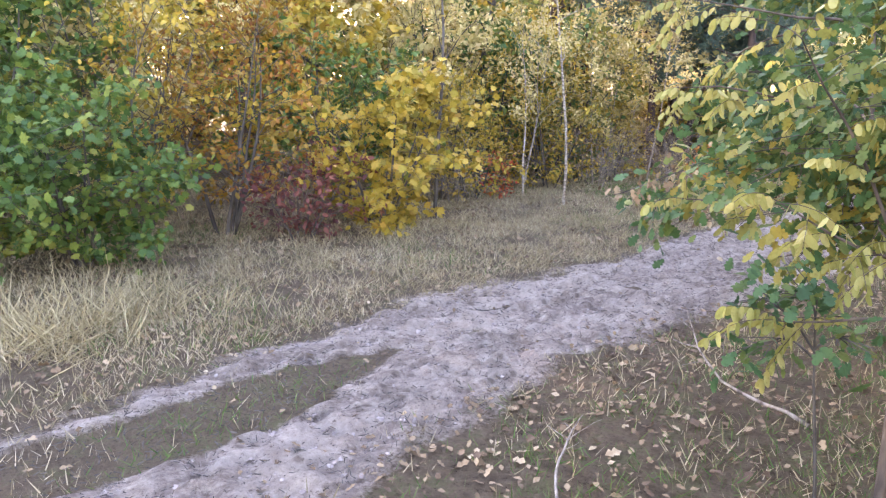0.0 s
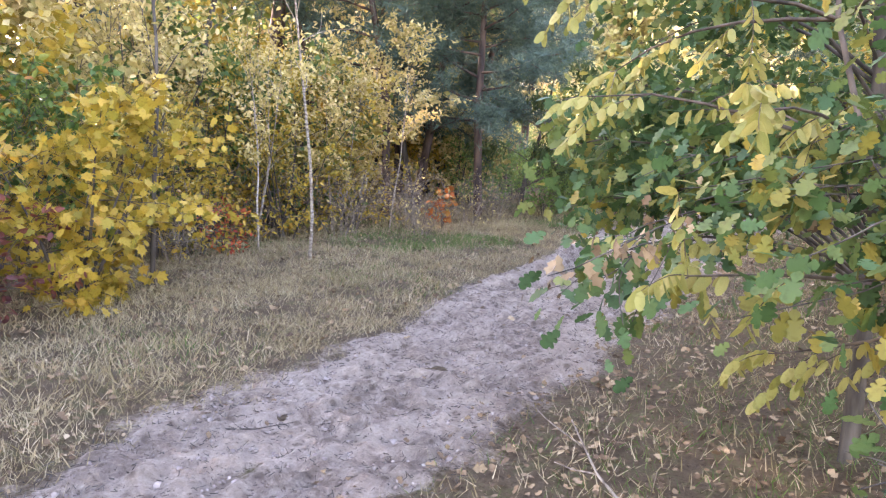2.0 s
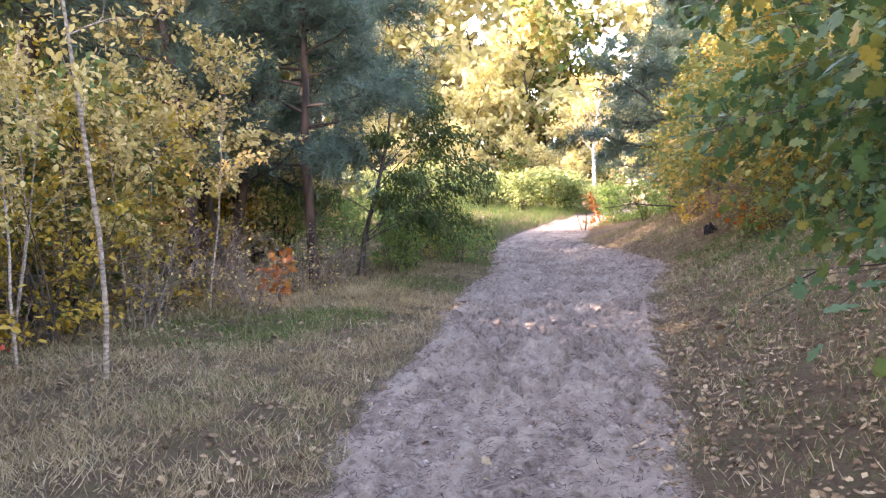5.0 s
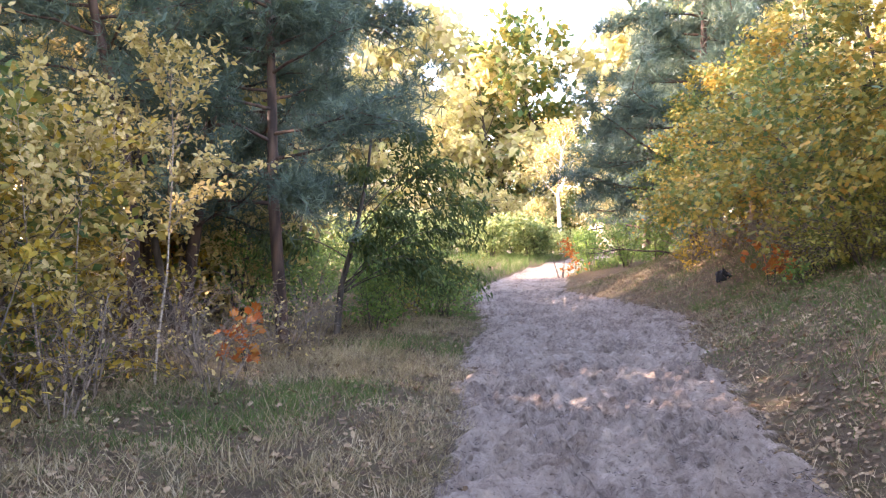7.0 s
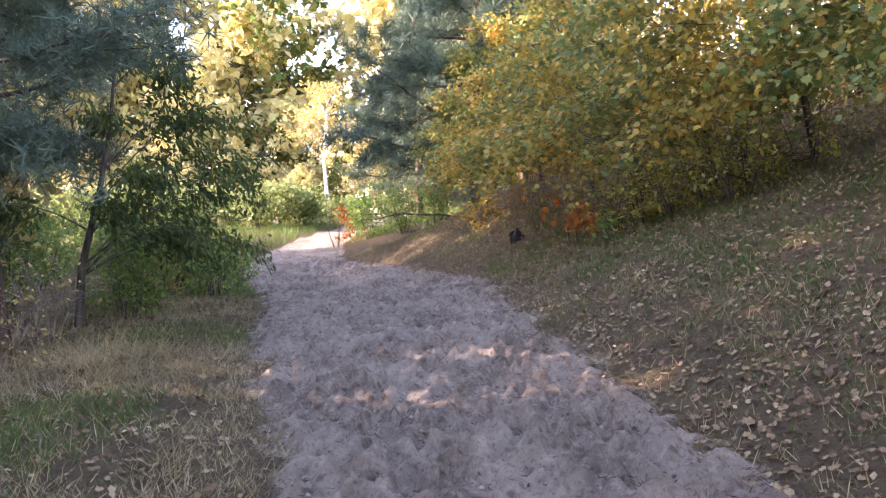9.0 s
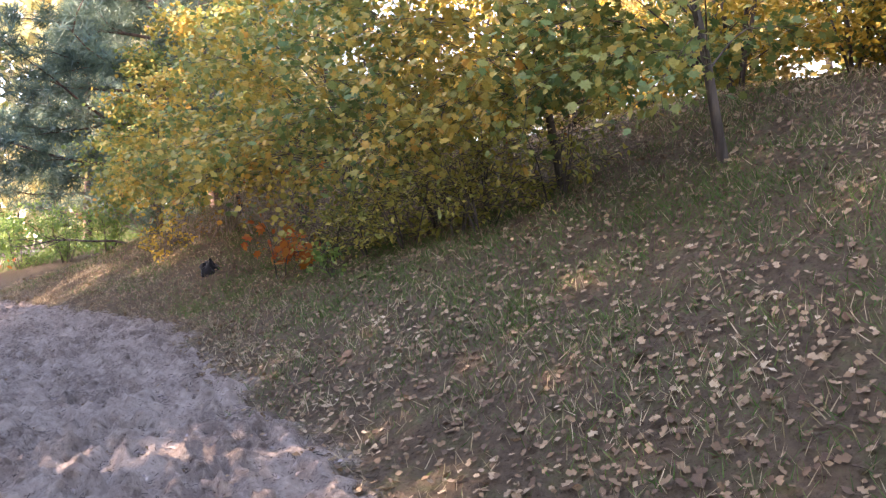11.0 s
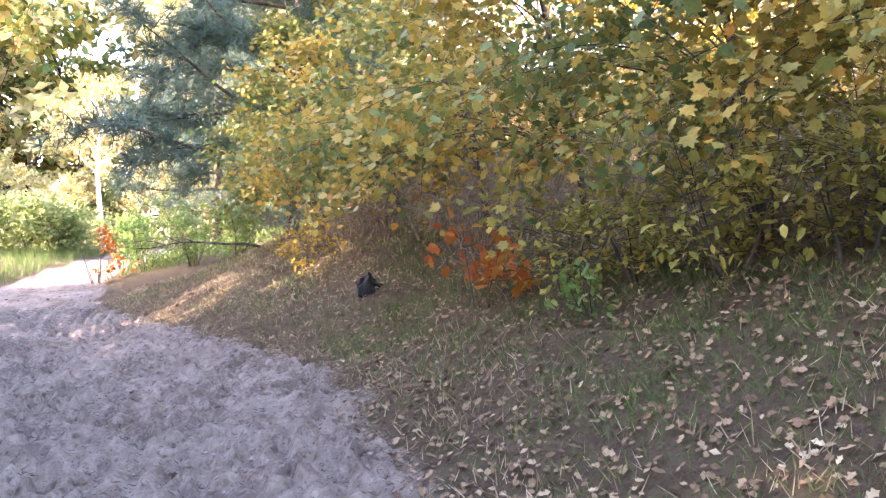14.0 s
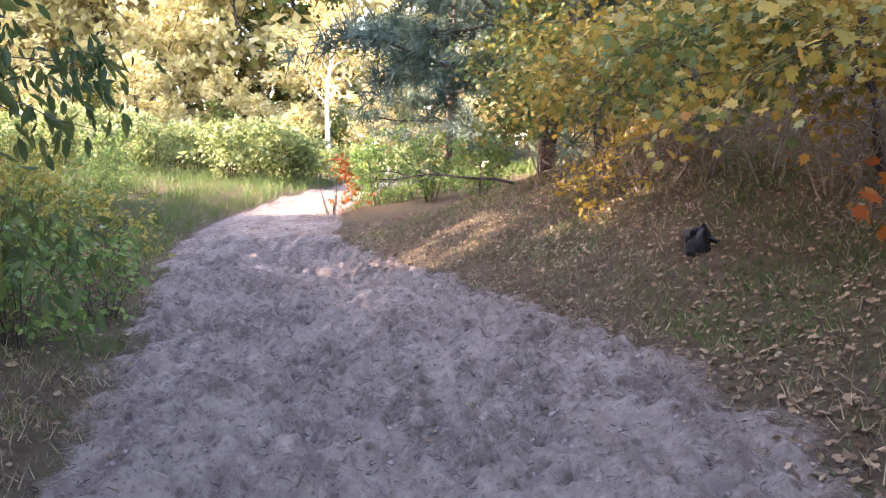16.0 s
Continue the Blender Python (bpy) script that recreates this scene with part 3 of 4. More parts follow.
plant("birch_sapling", "forked pale sapling with yellow leaves", "tree", (-4.1, 5.3), 34, 3.0, 700, M_PALE, OVATE, 0.075, stems=2, lean=0.15, r0=0.015, limbs=9, limb_len=0.7, start=0.4, rise=0.8, bark=M_BIRCH, group="birch saplings", hero=True)
plant("aspen_sapling", "aspen sapling with pale tan and yellow leaves", "tree", (-3.75, 8.1), 35, 3.1, 1900, M_PALE, OVATE, 0.075, lean=0.05, r0=0.015, limbs=14, limb_len=0.75, start=0.45, rise=0.7, bark=M_BIRCH, group="birch saplings", hero=True)
plant("aspen_sapling", "bare-stemmed sapling with a few pale leaves", "tree", (-4.6, 8.3), 36, 2.8, 1400, M_PALE, OVATE, 0.075, stems=2, lean=0.12, r0=0.012, limbs=11, limb_len=0.7, start=0.4, rise=0.7, bark=M_BIRCH, group="birch saplings", hero=True)
plant("aspen_sapling", "aspen sapling with a cloud of pale tan leaves", "tree", (-4.25, 7.3), 42, 2.7, 1500, M_PALE, OVATE, 0.085, stems=2, lean=0.15, r0=0.013, limbs=11, limb_len=0.7, start=0.35, rise=0.6, bark=M_BIRCH, group="birch saplings", hero=True)
plant("yellow_shrub", "loose shrub with golden leaves under the trees", "shrub", (-4.9, 6.6), 37, 3.0, 2200, M_YELLOW, OVATE, 0.085, stems=5, lean=0.3, r0=0.02, limbs=10, limb_len=0.9, start=0.15, group=T_EDGE)
plant("yellow_shrub", "tall shrub with yellow and brown leaves", "shrub", (-5.0, 3.9), 38, 3.4, 2600, M_PALE, OVATE, 0.085, stems=5, lean=0.3, r0=0.024, limbs=11, limb_len=0.95, start=0.15, group=T_EDGE)
plant("yellow_shrub", "tall yellow shrub at the wood's edge", "shrub", (-4.4, -0.9), 39, 3.6, 2800, M_PALE, OVATE, 0.09, stems=5, lean=0.3, r0=0.024, limbs=11, limb_len=1.0, start=0.2, group=T_EDGE)
for i, (x, y, h, n) in enumerate(((-3.9, 5.8, 1.7, 1300), (-4.4, 7.9, 1.6, 1100), (-3.5, 3.8, 1.2, 800), (-4.7, 5.0, 2.2, 1400))):
    plant("yellow_shrub", "low shrub with golden and olive leaves at the wood's edge", "shrub", (x, y), 340 + i, h, n, M_YELLOW, OVATE, 0.075, stems=5, lean=0.45, r0=0.014, limbs=8, limb_len=0.6, start=0.12, rise=0.3, flat=1.0, group=T_EDGE)
plant("orange_shrub", "small shrub with orange-red leaves", "shrub", (-3.2, 9.0), 40, 0.62, 75, M_ORANGE, MAPLE, 0.11, stems=3, lean=0.25, r0=0.009, limbs=4, limb_len=0.24, start=0.3, group=T_EDGE)
for i, (x, y, h) in enumerate(((-3.3, 9.9, 0.9), (-4.2, 9.3, 1.2), (-3.6, 6.6, 0.9), (-4.0, 7.4, 1.1), (-2.9, 0.6, 0.9), (-4.6, 5.9, 1.3), (-3.2, 3.3, 0.8), (-3.3, 11.0, 0.9), (-3.5, 8.7, 1.0), (-4.4, 8.9, 1.2), (-3.0, 7.9, 0.7), (-4.8, 7.5, 1.2))):
    plant("twiggy_shrub", "nearly bare brown shrub of thin twigs", "shrub", (x, y), 60 + i, h, 90, M_PALE, OVATE, 0.055, stems=6, lean=0.5, r0=0.009, limbs=6, limb_len=0.45, start=0.15, subs=4, bark=M_TWIG, group="bare shrubs")

# the green tree under the pine, and low growth at its foot
limbed("bird_cherry", "spreading dark green understorey tree with arching low limbs", "tree", (-3.5, 12.4), 41,
       [(0, 0, 0), (0.05, 0.1, 0.7), (0.25, 0.2, 1.5), (0.4, 0.3, 2.3), (0.5, 0.35, 3.2)],
       [(-1.75, 14.0, 0.85), (-1.5, 13.3, 1.9), (-1.6, 13.6, 2.4), (-1.7, 14.2, 1.5), (-2.1, 13.2, 0.8), (-2.2, 12.6, 1.2), (-2.4, 12.2, 1.8), (-2.3, 13.8, 2.6), (-2.8, 11.9, 1.4),
        (-3.0, 12.2, 2.5), (-4.2, 11.8, 1.5), (-4.4, 12.6, 2.2), (-2.0, 15.0, 1.8), (-2.5, 15.0, 1.2), (-2.3, 14.5, 2.1), (-3.0, 13.2, 3.4), (-2.4, 13.0, 3.2)],
       330, M_CHERRY, SLENDER, 0.115, r0=0.055, spread=0.1, flat=0.3, hang=0.8, bark=M_BARK)
for i, (x, y, h, n) in enumerate(((-3.2, 14.2, 0.9, 900), (-2.6, 15.8, 0.65, 700), (-3.9, 15.6, 1.1, 1100), (-3.3, 17.2, 0.8, 800), (-4.6, 17.6, 1.3, 1100), (-5.2, 14.4, 1.4, 1100), (-4.4, 20.4, 0.9, 800), (-5.6, 22.4, 1.2, 1000), (-2.45, 17.0, 0.5, 420), (-5.8, 26.5, 1.3, 1000), (-7.0, 24.5, 1.6, 1200), (-4.9, 12.9, 1.5, 1200), (-6.2, 18.4, 1.7, 1300), (-5.6, 16.3, 1.5, 1200), (-3.1, 12.9, 0.8, 700), (-7.6, 20.6, 1.9, 1300), (-6.6, 29.5, 1.4, 1000), (-8.6, 27.5, 1.8, 1100))):
    plant("weed_clump", "leafy green undergrowth beside the path", "undergrowth", (x, y), 80 + i, h, n, M_WEED, OVATE, 0.075, stems=8, lean=0.45, r0=0.008, limbs=6, limb_len=0.4, start=0.1, group="undergrowth", twigs=False)


def pine(base, seed, height, label, start=0.25, limbs=26, limb_len=1.9, r0=0.11, tufts=3800, size=0.16, group="pines", hero=False, shape=TUFT, twigs=True):
    return plant("pine_tree", label, "pine tree", base, seed, height, tufts, M_NEEDLE, shape, size, r0=r0, lean=0.03, limbs=limbs, limb_len=limb_len,
                 start=start, rise=0.12, droop=0.1, subs=4, spread=0.12, bark=M_PINEBARK, profile=CONE, group=group, flat=0.3, hang=-0.3, hero=hero, twigs=twigs)


pine((-3.8, 11.2), 101, 8.5, "dark pine with a slim brown trunk and low limbs", 0.2, 46, 2.2, 0.09, 12000, 0.21, hero=True)
pine((-5.6, 11.6), 102, 8.0, "blue-green pine standing close behind", 0.2, 34, 2.0, 0.1, 3800, 0.2)
pine((-5.0, 9.7), 103, 7.8, "dark pine in the thicket", 0.36, 30, 1.8, 0.09, 3300, 0.2)
# the next two pines are added: their high crowns keep sun off the bank
pine((-8.0, 9.7), 109, 8.5, "pine with a bare lower trunk, added in the woods to shade the bank", 0.45, 26, 1.9, 0.11, 3000, 0.25)
pine((-7.8, 18.8), 110, 8.0, "pine with a bare lower trunk, added by the clearing to shade the bank", 0.45, 26, 2.0, 0.11, 3000, 0.25)
pine((-7.2, 13.2), 104, 9.0, "dark pine among the saplings", 0.2, 30, 2.0, 0.12, 4000, 0.23)
pine((-6.6, 15.6), 105, 9.0, "dark pine behind the understorey", 0.25, 28, 2.0, 0.12, 3500, 0.23)
pine((2.6, 24.0), 106, 9.5, "wide dark pine on the bank with sweeping limbs", 0.12, 54, 3.6, 0.16, 10500, 0.36, hero=True)
pine((5.0, 29.0), 107, 11, "dark pine on the bank further off", 0.12, 40, 3.2, 0.16, 5500, 0.36)
pine((1.6, 33.5), 108, 9, "dark pine beyond the bend", 0.1, 40, 2.8, 0.15, 5500, 0.36)

def in_sun_lane(x, y, half):
    """Gaps in the wood, lying towards the sun, through which it reaches the path."""
    y0 = y + 0.105 * x
    return min(abs(y0 - c) for c in (9.0, 20.0, 0.3)) < half * (0.55 if y0 > 15 else 1.0) * (1.1 if x < -13 else 1.0)


# woods behind the thicket: tall pines and yellowing trees in rows set by a seed
rng = np.random.default_rng(17)
TALL = [pine((-9.0 - 1.5 * i, 3.4), 120 + i, 10.0, "tall pine with a bare trunk in the woods", 0.42, 24, 2.4, 0.16, 1200, 0.44, shape=TUFT_FAR, twigs=False) for i in range(2)]
BROAD = [plant("woodland_tree", "slender woodland tree with yellowing leaves", "tree", (-7.5 - i, -2.0), 130 + i, 7.5 + 0.8 * i, 2500, mt, DIAMOND, 0.2, r0=0.07, limbs=16, limb_len=1.7, start=0.22, rise=0.6, subs=4, spread=0.16, group="woods", twigs=False)
         for i, mt in enumerate((M_PALE, M_OLIVE, M_PALE))]
k = 0
for y in np.arange(-12, 29, 2.3):
    for x in (-6.8, -9.4, -12.4, -16.0, -20.0):
        px, py = x + rng.uniform(-1.1, 1.1), y + rng.uniform(-1.0, 1.0)
        if in_sun_lane(px, py, 1.45) or (py > 17.5 and px > -10):
            continue
        src = (TALL[k % 2] if (k % 5) in (0, 2, 3) else BROAD[k % 3])
        if x == -6.8 and src in TALL:
            src = BROAD[k % 3]
        c = copy_thing(src, pose(px, py, float(height_at(px, py)), 0, 0, rng.uniform(0, 360)))
        s = rng.uniform(0.8, 1.15)
        c.scale = (s, s, s)
        k += 1

# pines added beside each lane; crowns block sun to the bank, not the path
for c in (9.0, 20.0, 0.3):
    for x, off in ((-7.6, -1.1), (-8.2, 1.2)):
        py = c - 0.105 * x + off
        copy_thing(TALL[int(off > 0)], pose(x, py, float(height_at(x, py)), 0, 0, rng.uniform(0, 360)))

# the wood's understorey, and the trees that close the view all round
UNDER = [plant("understorey_shrub", lab, "shrub", (-6.0 - i, 14.0 + i), 150 + i, 3.0, 2500, mt, DIAMOND, 0.155, stems=5, lean=0.35, r0=0.025, limbs=10, limb_len=1.0, start=0.05, rise=0.4, spread=0.13, group="understorey", twigs=False)
         for i, (mt, lab) in enumerate(((M_PALE, "understorey shrub with pale yellow leaves"), (M_OLIVE, "understorey shrub with olive leaves"), (M_YELLOW, "understorey shrub with golden leaves"), (M_GREEN, "dark green understorey shrub")))]
k = 0
for x, lo, hi, gap in ((-5.4, -6, 11, 1.7), (-7.4, -9, 16, 1.9), (-10.0, -12, 18, 2.3)):
    for y in np.arange(lo, hi, gap):
        px, py = x + rng.uniform(-0.7, 0.7), y + rng.uniform(-0.7, 0.7)
        k += 1
        if in_sun_lane(px, py, 0.95) or (x > -6 and py < -2.5):
            continue
        c = copy_thing(UNDER[(k * 3 + k // 4) % 4], pose(px, py, float(height_at(px, py)), 0, 0, rng.uniform(0, 360)))
        s = rng.uniform(0.75, 1.25) * (1.0 if x > -8 else 1.25)
        c.scale = (s, s, s)
        k += 1
for i in range(16):
    px, py = rng.uniform(-19, -14), -11 + 1.15 * i + rng.uniform(-0.5, 0.5)
    c = copy_thing(UNDER[i % 4], pose(px, py, float(height_at(px, py)), 0, 0, rng.uniform(0, 360)))
    s = rng.uniform(1.2, 1.7)
    c.scale = (s, s, s)
edge_shrubs = []
for i in range(34):
    px, py = -34 + 1.65 * i + rng.uniform(-0.6, 0.6), rng.uniform(46, 51)
    edge_shrubs.append((px, py, rng.uniform(0, 360), rng.uniform(0.26, 0.4)))
for i in range(46):
    a = radians(rng.uniform(130, 222))
    d = rng.uniform(21, 30)
    px, py = 0.5 + d * math.cos(a) * (0.9 if math.cos(a) > 0 else 1.0), 8 + d * math.sin(a) * 1.0
    if py > 28 or in_sun_lane(px, py, 1.2):
        continue
    c = copy_thing((BROAD + TALL)[i % 5], pose(px, py, float(height_at(px, py)), 0, 0, rng.uniform(0, 360)))
    s = rng.uniform(0.95, 1.4)
    c.scale = (s, s, s)

# ---- right side: oaks and the locust beside the path ----
OAK_TRUNK = [(0, 0, 0), (-0.03, 0.02, 0.8), (-0.08, 0.0, 1.6), (-0.05, 0.05, 2.4), (0.0, 0.1, 3.3)]
limbed("young_oak", "young oak with deep green lobed leaves on reaching limbs", "oak tree", (5.05, 0.8), 201, OAK_TRUNK,
       [(3.55, -0.66, 1.3), (3.5, -0.62, 1.45), (3.42, -0.55, 1.35), (3.75, -0.5, 1.35), (3.9, -0.6, 1.45), (3.65, -0.35, 1.6), (3.8, -0.65, 1.25), (4.0, -0.45, 1.7), (3.85, -0.7, 1.75), (4.3, -0.6, 1.9),
        (3.9, 0.1, 2.1), (4.5, 0.0, 2.6), (4.8, -0.4, 2.2), (3.25, 0.2, 1.45), (4.9, 0.2, 1.7), (4.3, -0.3, 2.4), (5.1, 0.4, 2.8)],
       250, M_OAK, OAK, 0.07, r0=0.03, spread=0.065, flat=0.7, hang=0.35, withered=[(3.28, -0.6, 1.36)], twig=0.3)
limbed("young_oak", "low oak sapling with green leaves", "oak tree", (4.2, -0.75), 202, [(0, 0, 0), (-0.03, -0.02, 0.3), (-0.06, -0.05, 0.6), (-0.08, -0.06, 0.8), (-0.08, -0.08, 0.95)],
       [(3.95, -0.95, 0.98), (4.12, -0.92, 1.05), (4.02, -1.0, 0.86), (4.28, -0.88, 0.92)], 36, M_OAK, OAK, 0.066, r0=0.008, spread=0.05, flat=0.7, hang=0.3)
limbed("oak_tree", "oak with green leaves turning yellow, hanging low", "oak tree", (3.7, 1.7), 203, [(0, 0, 0), (0.0, 0.02, 1.1), (-0.1, 0.06, 2.2), (-0.05, 0.1, 3.4), (0.05, 0.1, 4.8)],
       [(2.47, 1.18, 1.36), (2.67, 0.5, 1.32), (2.72, 0.45, 1.45), (2.37, 1.6, 1.4), (2.83, 1.4, 1.5), (2.32, 1.77, 1.8), (2.5, 1.0, 1.75), (2.65, 0.6, 1.85), (2.45, 2.2, 1.5), (2.4, 2.6, 1.85),
        (2.3, 2.2, 2.3), (2.5, 1.4, 2.3), (2.8, 0.8, 2.4), (3.2, 0.5, 1.7), (3.3, 0.6, 2.3), (3.0, 1.0, 1.45), (2.9, 2.4, 1.35), (2.55, 3.0, 1.6), (2.45, 3.3, 2.1), (3.0, 1.5, 3.0), (3.3, 1.0, 3.2),
        (2.6, 2.6, 2.8), (3.6, 0.9, 2.8), (4.2, 0.9, 2.4), (4.3, 1.4, 3.4), (3.0, 2.2, 3.6)],
       330, M_OAK, OAK, 0.072, r0=0.05, spread=0.085, flat=0.7, hang=0.35, withered=[(2.69, 0.6, 1.05), (2.42, 2.4, 1.2)], twig=0.4)
limbed("oak_tree", "oak with green and amber leaves over the path's edge", "oak tree", (3.8, 4.4), 206, [(0, 0, 0), (0.0, 0.02, 1.1), (-0.1, 0.0, 2.2), (-0.05, 0.1, 3.4), (0.05, 0.1, 5.0)],
       [(2.1, 3.9, 1.75), (2.15, 4.5, 1.9), (2.1, 4.1, 2.5), (2.3, 5.0, 2.1), (2.25, 3.6, 2.2), (2.6, 3.9, 1.35), (2.7, 4.9, 1.5), (2.4, 4.5, 3.0), (2.6, 3.5, 2.9), (2.7, 5.2, 2.8), (2.9, 4.2, 3.6),
        (3.1, 3.4, 2.1), (3.2, 5.2, 2.0), (3.3, 3.6, 3.4), (3.5, 5.0, 3.8), (3.0, 4.4, 1.6), (2.8, 4.6, 4.2)],
       300, M_OAK, OAK, 0.085, r0=0.065, spread=0.11, flat=0.7, hang=0.35)
plant("oak_tree", "tall oak with green and amber leaves", "oak tree", (6.2, 4.9), 204, 6.5, 4600, M_OLIVE, OAK, 0.14, stems=2, lean=0.18, r0=0.07, limbs=18, limb_len=1.8, start=0.3, rise=0.35, droop=0.3, subs=4, spread=0.13, group="oaks", hero=True)

LOCUST_BASE = np.array((4.42, -0.8, float(height_at(4.42, -0.8)) - 0.05))
rng = np.random.default_rng(31)
locust = tagged(new("black_locust"), "leaning locust sapling with yellow feathery leaves", "tree")
locust.location = LOCUST_BASE
main = np.array([(0, 0, 0), (-0.04, 0.08, 0.5), (-0.1, 0.19, 0.92), (-0.2, 0.38, 1.08), (-0.45, 0.72, 1.22), (-0.7, 1.05, 1.55), (-0.85, 1.25, 2.0), (-0.9, 1.35, 2.5), (-0.85, 1.4, 3.1)])
mesh_part("trunk", tubes_mesh("trunk", [(main, np.linspace(0.024, 0.005, 9))], 8), M_STEM, locust)
limb_lines, frond_sites = [], []
for f, a, e, ln in ((3, -1.9, 0.3, 0.7), (3, 2.6, 0.2, 0.9), (4, -2.3, 0.15, 1.0), (4, 3.0, 0.3, 0.9), (4, -1.2, 0.1, 0.8), (5, -2.7, 0.2, 1.1), (5, -1.7, 0.25, 1.0), (5, 2.3, 0.3, 0.8), (6, -2.2, 0.25, 1.1), (6, 3.1, 0.2, 1.0), (6, -0.9, 0.3, 0.9), (7, -2.6, 0.4, 0.9), (7, -1.5, 0.4, 0.9), (2, -2.2, 0.1, 0.55), (2, -0.6, 0.0, 0.5), (3, 0.2, 0.5, 0.9), (3, -2.2, 1.0, 1.2), (4, -0.8, 0.9, 1.1)):
    d = (math.cos(a) * math.cos(e), math.sin(a) * math.cos(e), math.sin(e))
    lm = limb(rng, main[f], d, ln * 0.8, 0.25, 0.1)
    limb_lines.append((lm, np.linspace(0.009, 0.0025, 6)))
    for j in range(2, 6):
        for _ in range(2 if j == 5 else 1):
            frond_sites.append((lm[j], unit(lm[j] - lm[j - 1])))
for ll in limb_lines:
    mesh_part("branch", tubes_mesh("branch", [ll], 5), M_STEM, locust)
single, rest, stalks = [], [], []
for i, (p, d) in enumerate(frond_sites):
    d0 = unit(d * 0.5 + rng.normal(0, 0.5, 3) * np.array((1, 1, 0.5)))
    st = limb(rng, p, d0, rng.uniform(0.2, 0.32), 0.75, 0.05, 8)
    stalks.append((st, np.linspace(0.0022, 0.001, 8)))
    for j in range(1, 8):
        fw = unit(st[j] - st[j - 1])
        side = unit(np.cross(fw, (0, 0, 1.0)) + 1e-3)
        for sgn in (-1, 1):
            along = side * sgn * 0.55 + fw * 0.35 + np.array((0, 0, -0.75)) + rng.normal(0, 0.18, 3)
            (single if i % 3 == 0 and len(single) < 290 else rest).append((st[j], along, side * sgn * -0.6 + rng.normal(0, 0.35, 3) + fw * 0.4, rng.uniform(0.045, 0.066)))
mesh_part("leaf_stalk", tubes_mesh("leaf_stalk", stalks, 3), M_STEM, locust, kind="stuff")
crown = mesh_part("crown", scatter_mesh("crown", LEAFLET, *[np.array(v) for v in zip(*rest)]), M_LOCUST, locust, smooth=False)
leaflet_mesh = scatter_mesh("leaflet", LEAFLET, np.zeros((1, 3)), np.array([(0, 1.0, 0)]), np.array([(0, 0, 1.0)]), np.ones(1))
leaflet_mesh.materials.append(M_LOCUST1)
for p, along, up, s in single:
    fw = unit(along)
    rt = unit(np.cross(fw, up))
    ob = new("leaflet", leaflet_mesh)
    ob.parent = crown
    ob.matrix_basis = Matrix.Translation(p) @ Matrix((rt, fw, np.cross(rt, fw))).transposed().to_4x4() @ Matrix.Scale(s, 4)

# ---- right bank thicket ----
T_BANK = "thicket on the bank"
BANK_TRUNK = [(0, 0, 0), (-0.15, 0.05, 0.9), (-0.35, 0.1, 1.8), (-0.5, 0.2, 2.7), (-0.6, 0.2, 3.8)]
for i, (x, y, reach, mt) in enumerate(((5.0, 9.2, 1.7, M_OLIVE), (4.7, 10.9, 1.9, M_MAPLE), (4.4, 12.7, 2.2, M_OLIVE), (4.1, 14.6, 2.6, M_MAPLE), (3.9, 16.6, 2.3, M_OLIVE), (3.5, 19.0, 2.1, M_MAPLE), (2.9, 21.6, 1.8, M_OLIVE))):
    rg = np.random.default_rng(500 + i)
    z0 = float(height_at(x, y))
    ends = []
    for tier, (up, part_of) in enumerate(((0.5, 0.9), (1.0, 1.0), (1.6, 0.88), (2.3, 0.75), (3.2, 0.55))):
        for k in range(6 if tier < 3 else 5):
            a = math.pi * (0.62 + 0.76 * (k + rg.uniform(0.1, 0.9)) / 6) if k < 5 else rg.uniform(-1.2, 1.2)
            d = reach * part_of * rg.uniform(0.75, 1.1) * (1.0 if k < 5 else 0.8)
            ex, ey = x + d * math.cos(a), y + d * math.sin(a)
            ends.append((ex, ey, max(z0 + up + rg.uniform(-0.15, 0.2), float(height_at(ex, ey)) + (0.6 if y < 14 else 0.95))))
    limbed("bank_maple", "maple on the bank with drooping olive, yellow and orange leaves", "maple tree", (x, y), 210 + i, BANK_TRUNK, ends, 190, mt, MAPLE, 0.08, r0=0.045, spread=0.12, flat=1.0, hang=0.35, group=T_BANK, hero=False)
for i, (x, y, h, n, mt) in enumerate(((7.6, 8.6, 4.5, 2600, M_YELLOW), (7.3, 11.2, 5.0, 2800, M_YELLOW), (7.2, 14.0, 5.2, 2800, M_PALE), (6.8, 17.2, 5.2, 2600, M_YELLOW), (6.2, 20.6, 5.2, 2400, M_PALE), (9.6, 10.0, 5.5, 2400, M_PALE), (9.6, 13.5, 5.5, 2400, M_YELLOW), (9.0, 6.2, 5.0, 2400, M_YELLOW), (8.2, 2.6, 5.5, 2600, M_OLIVE), (9.4, -0.8, 5.5, 2400, M_YELLOW), (7.8, -3.6, 5.0, 2400, M_OLIVE), (6.9, 7.0, 3.6, 2200, M_OLIVE), (8.7, 9.4, 4.4, 2200, M_OLIVE), (10.8, 8.2, 5.0, 2200, M_YELLOW), (11.5, 11.8, 5.0, 2200, M_PALE), (8.4, 12.4, 4.6, 2200, M_OLIVE))):
    plant("bank_shrub", "sunlit yellow shrub on top of the bank", "shrub", (x, y), 230 + i, h, int(n * 2.0), mt, OVATE, 0.1, stems=5, lean=0.25, r0=0.03, limbs=12, limb_len=1.2, start=0.05, rise=0.5, subs=4, spread=0.12, group=T_BANK, twigs=False)
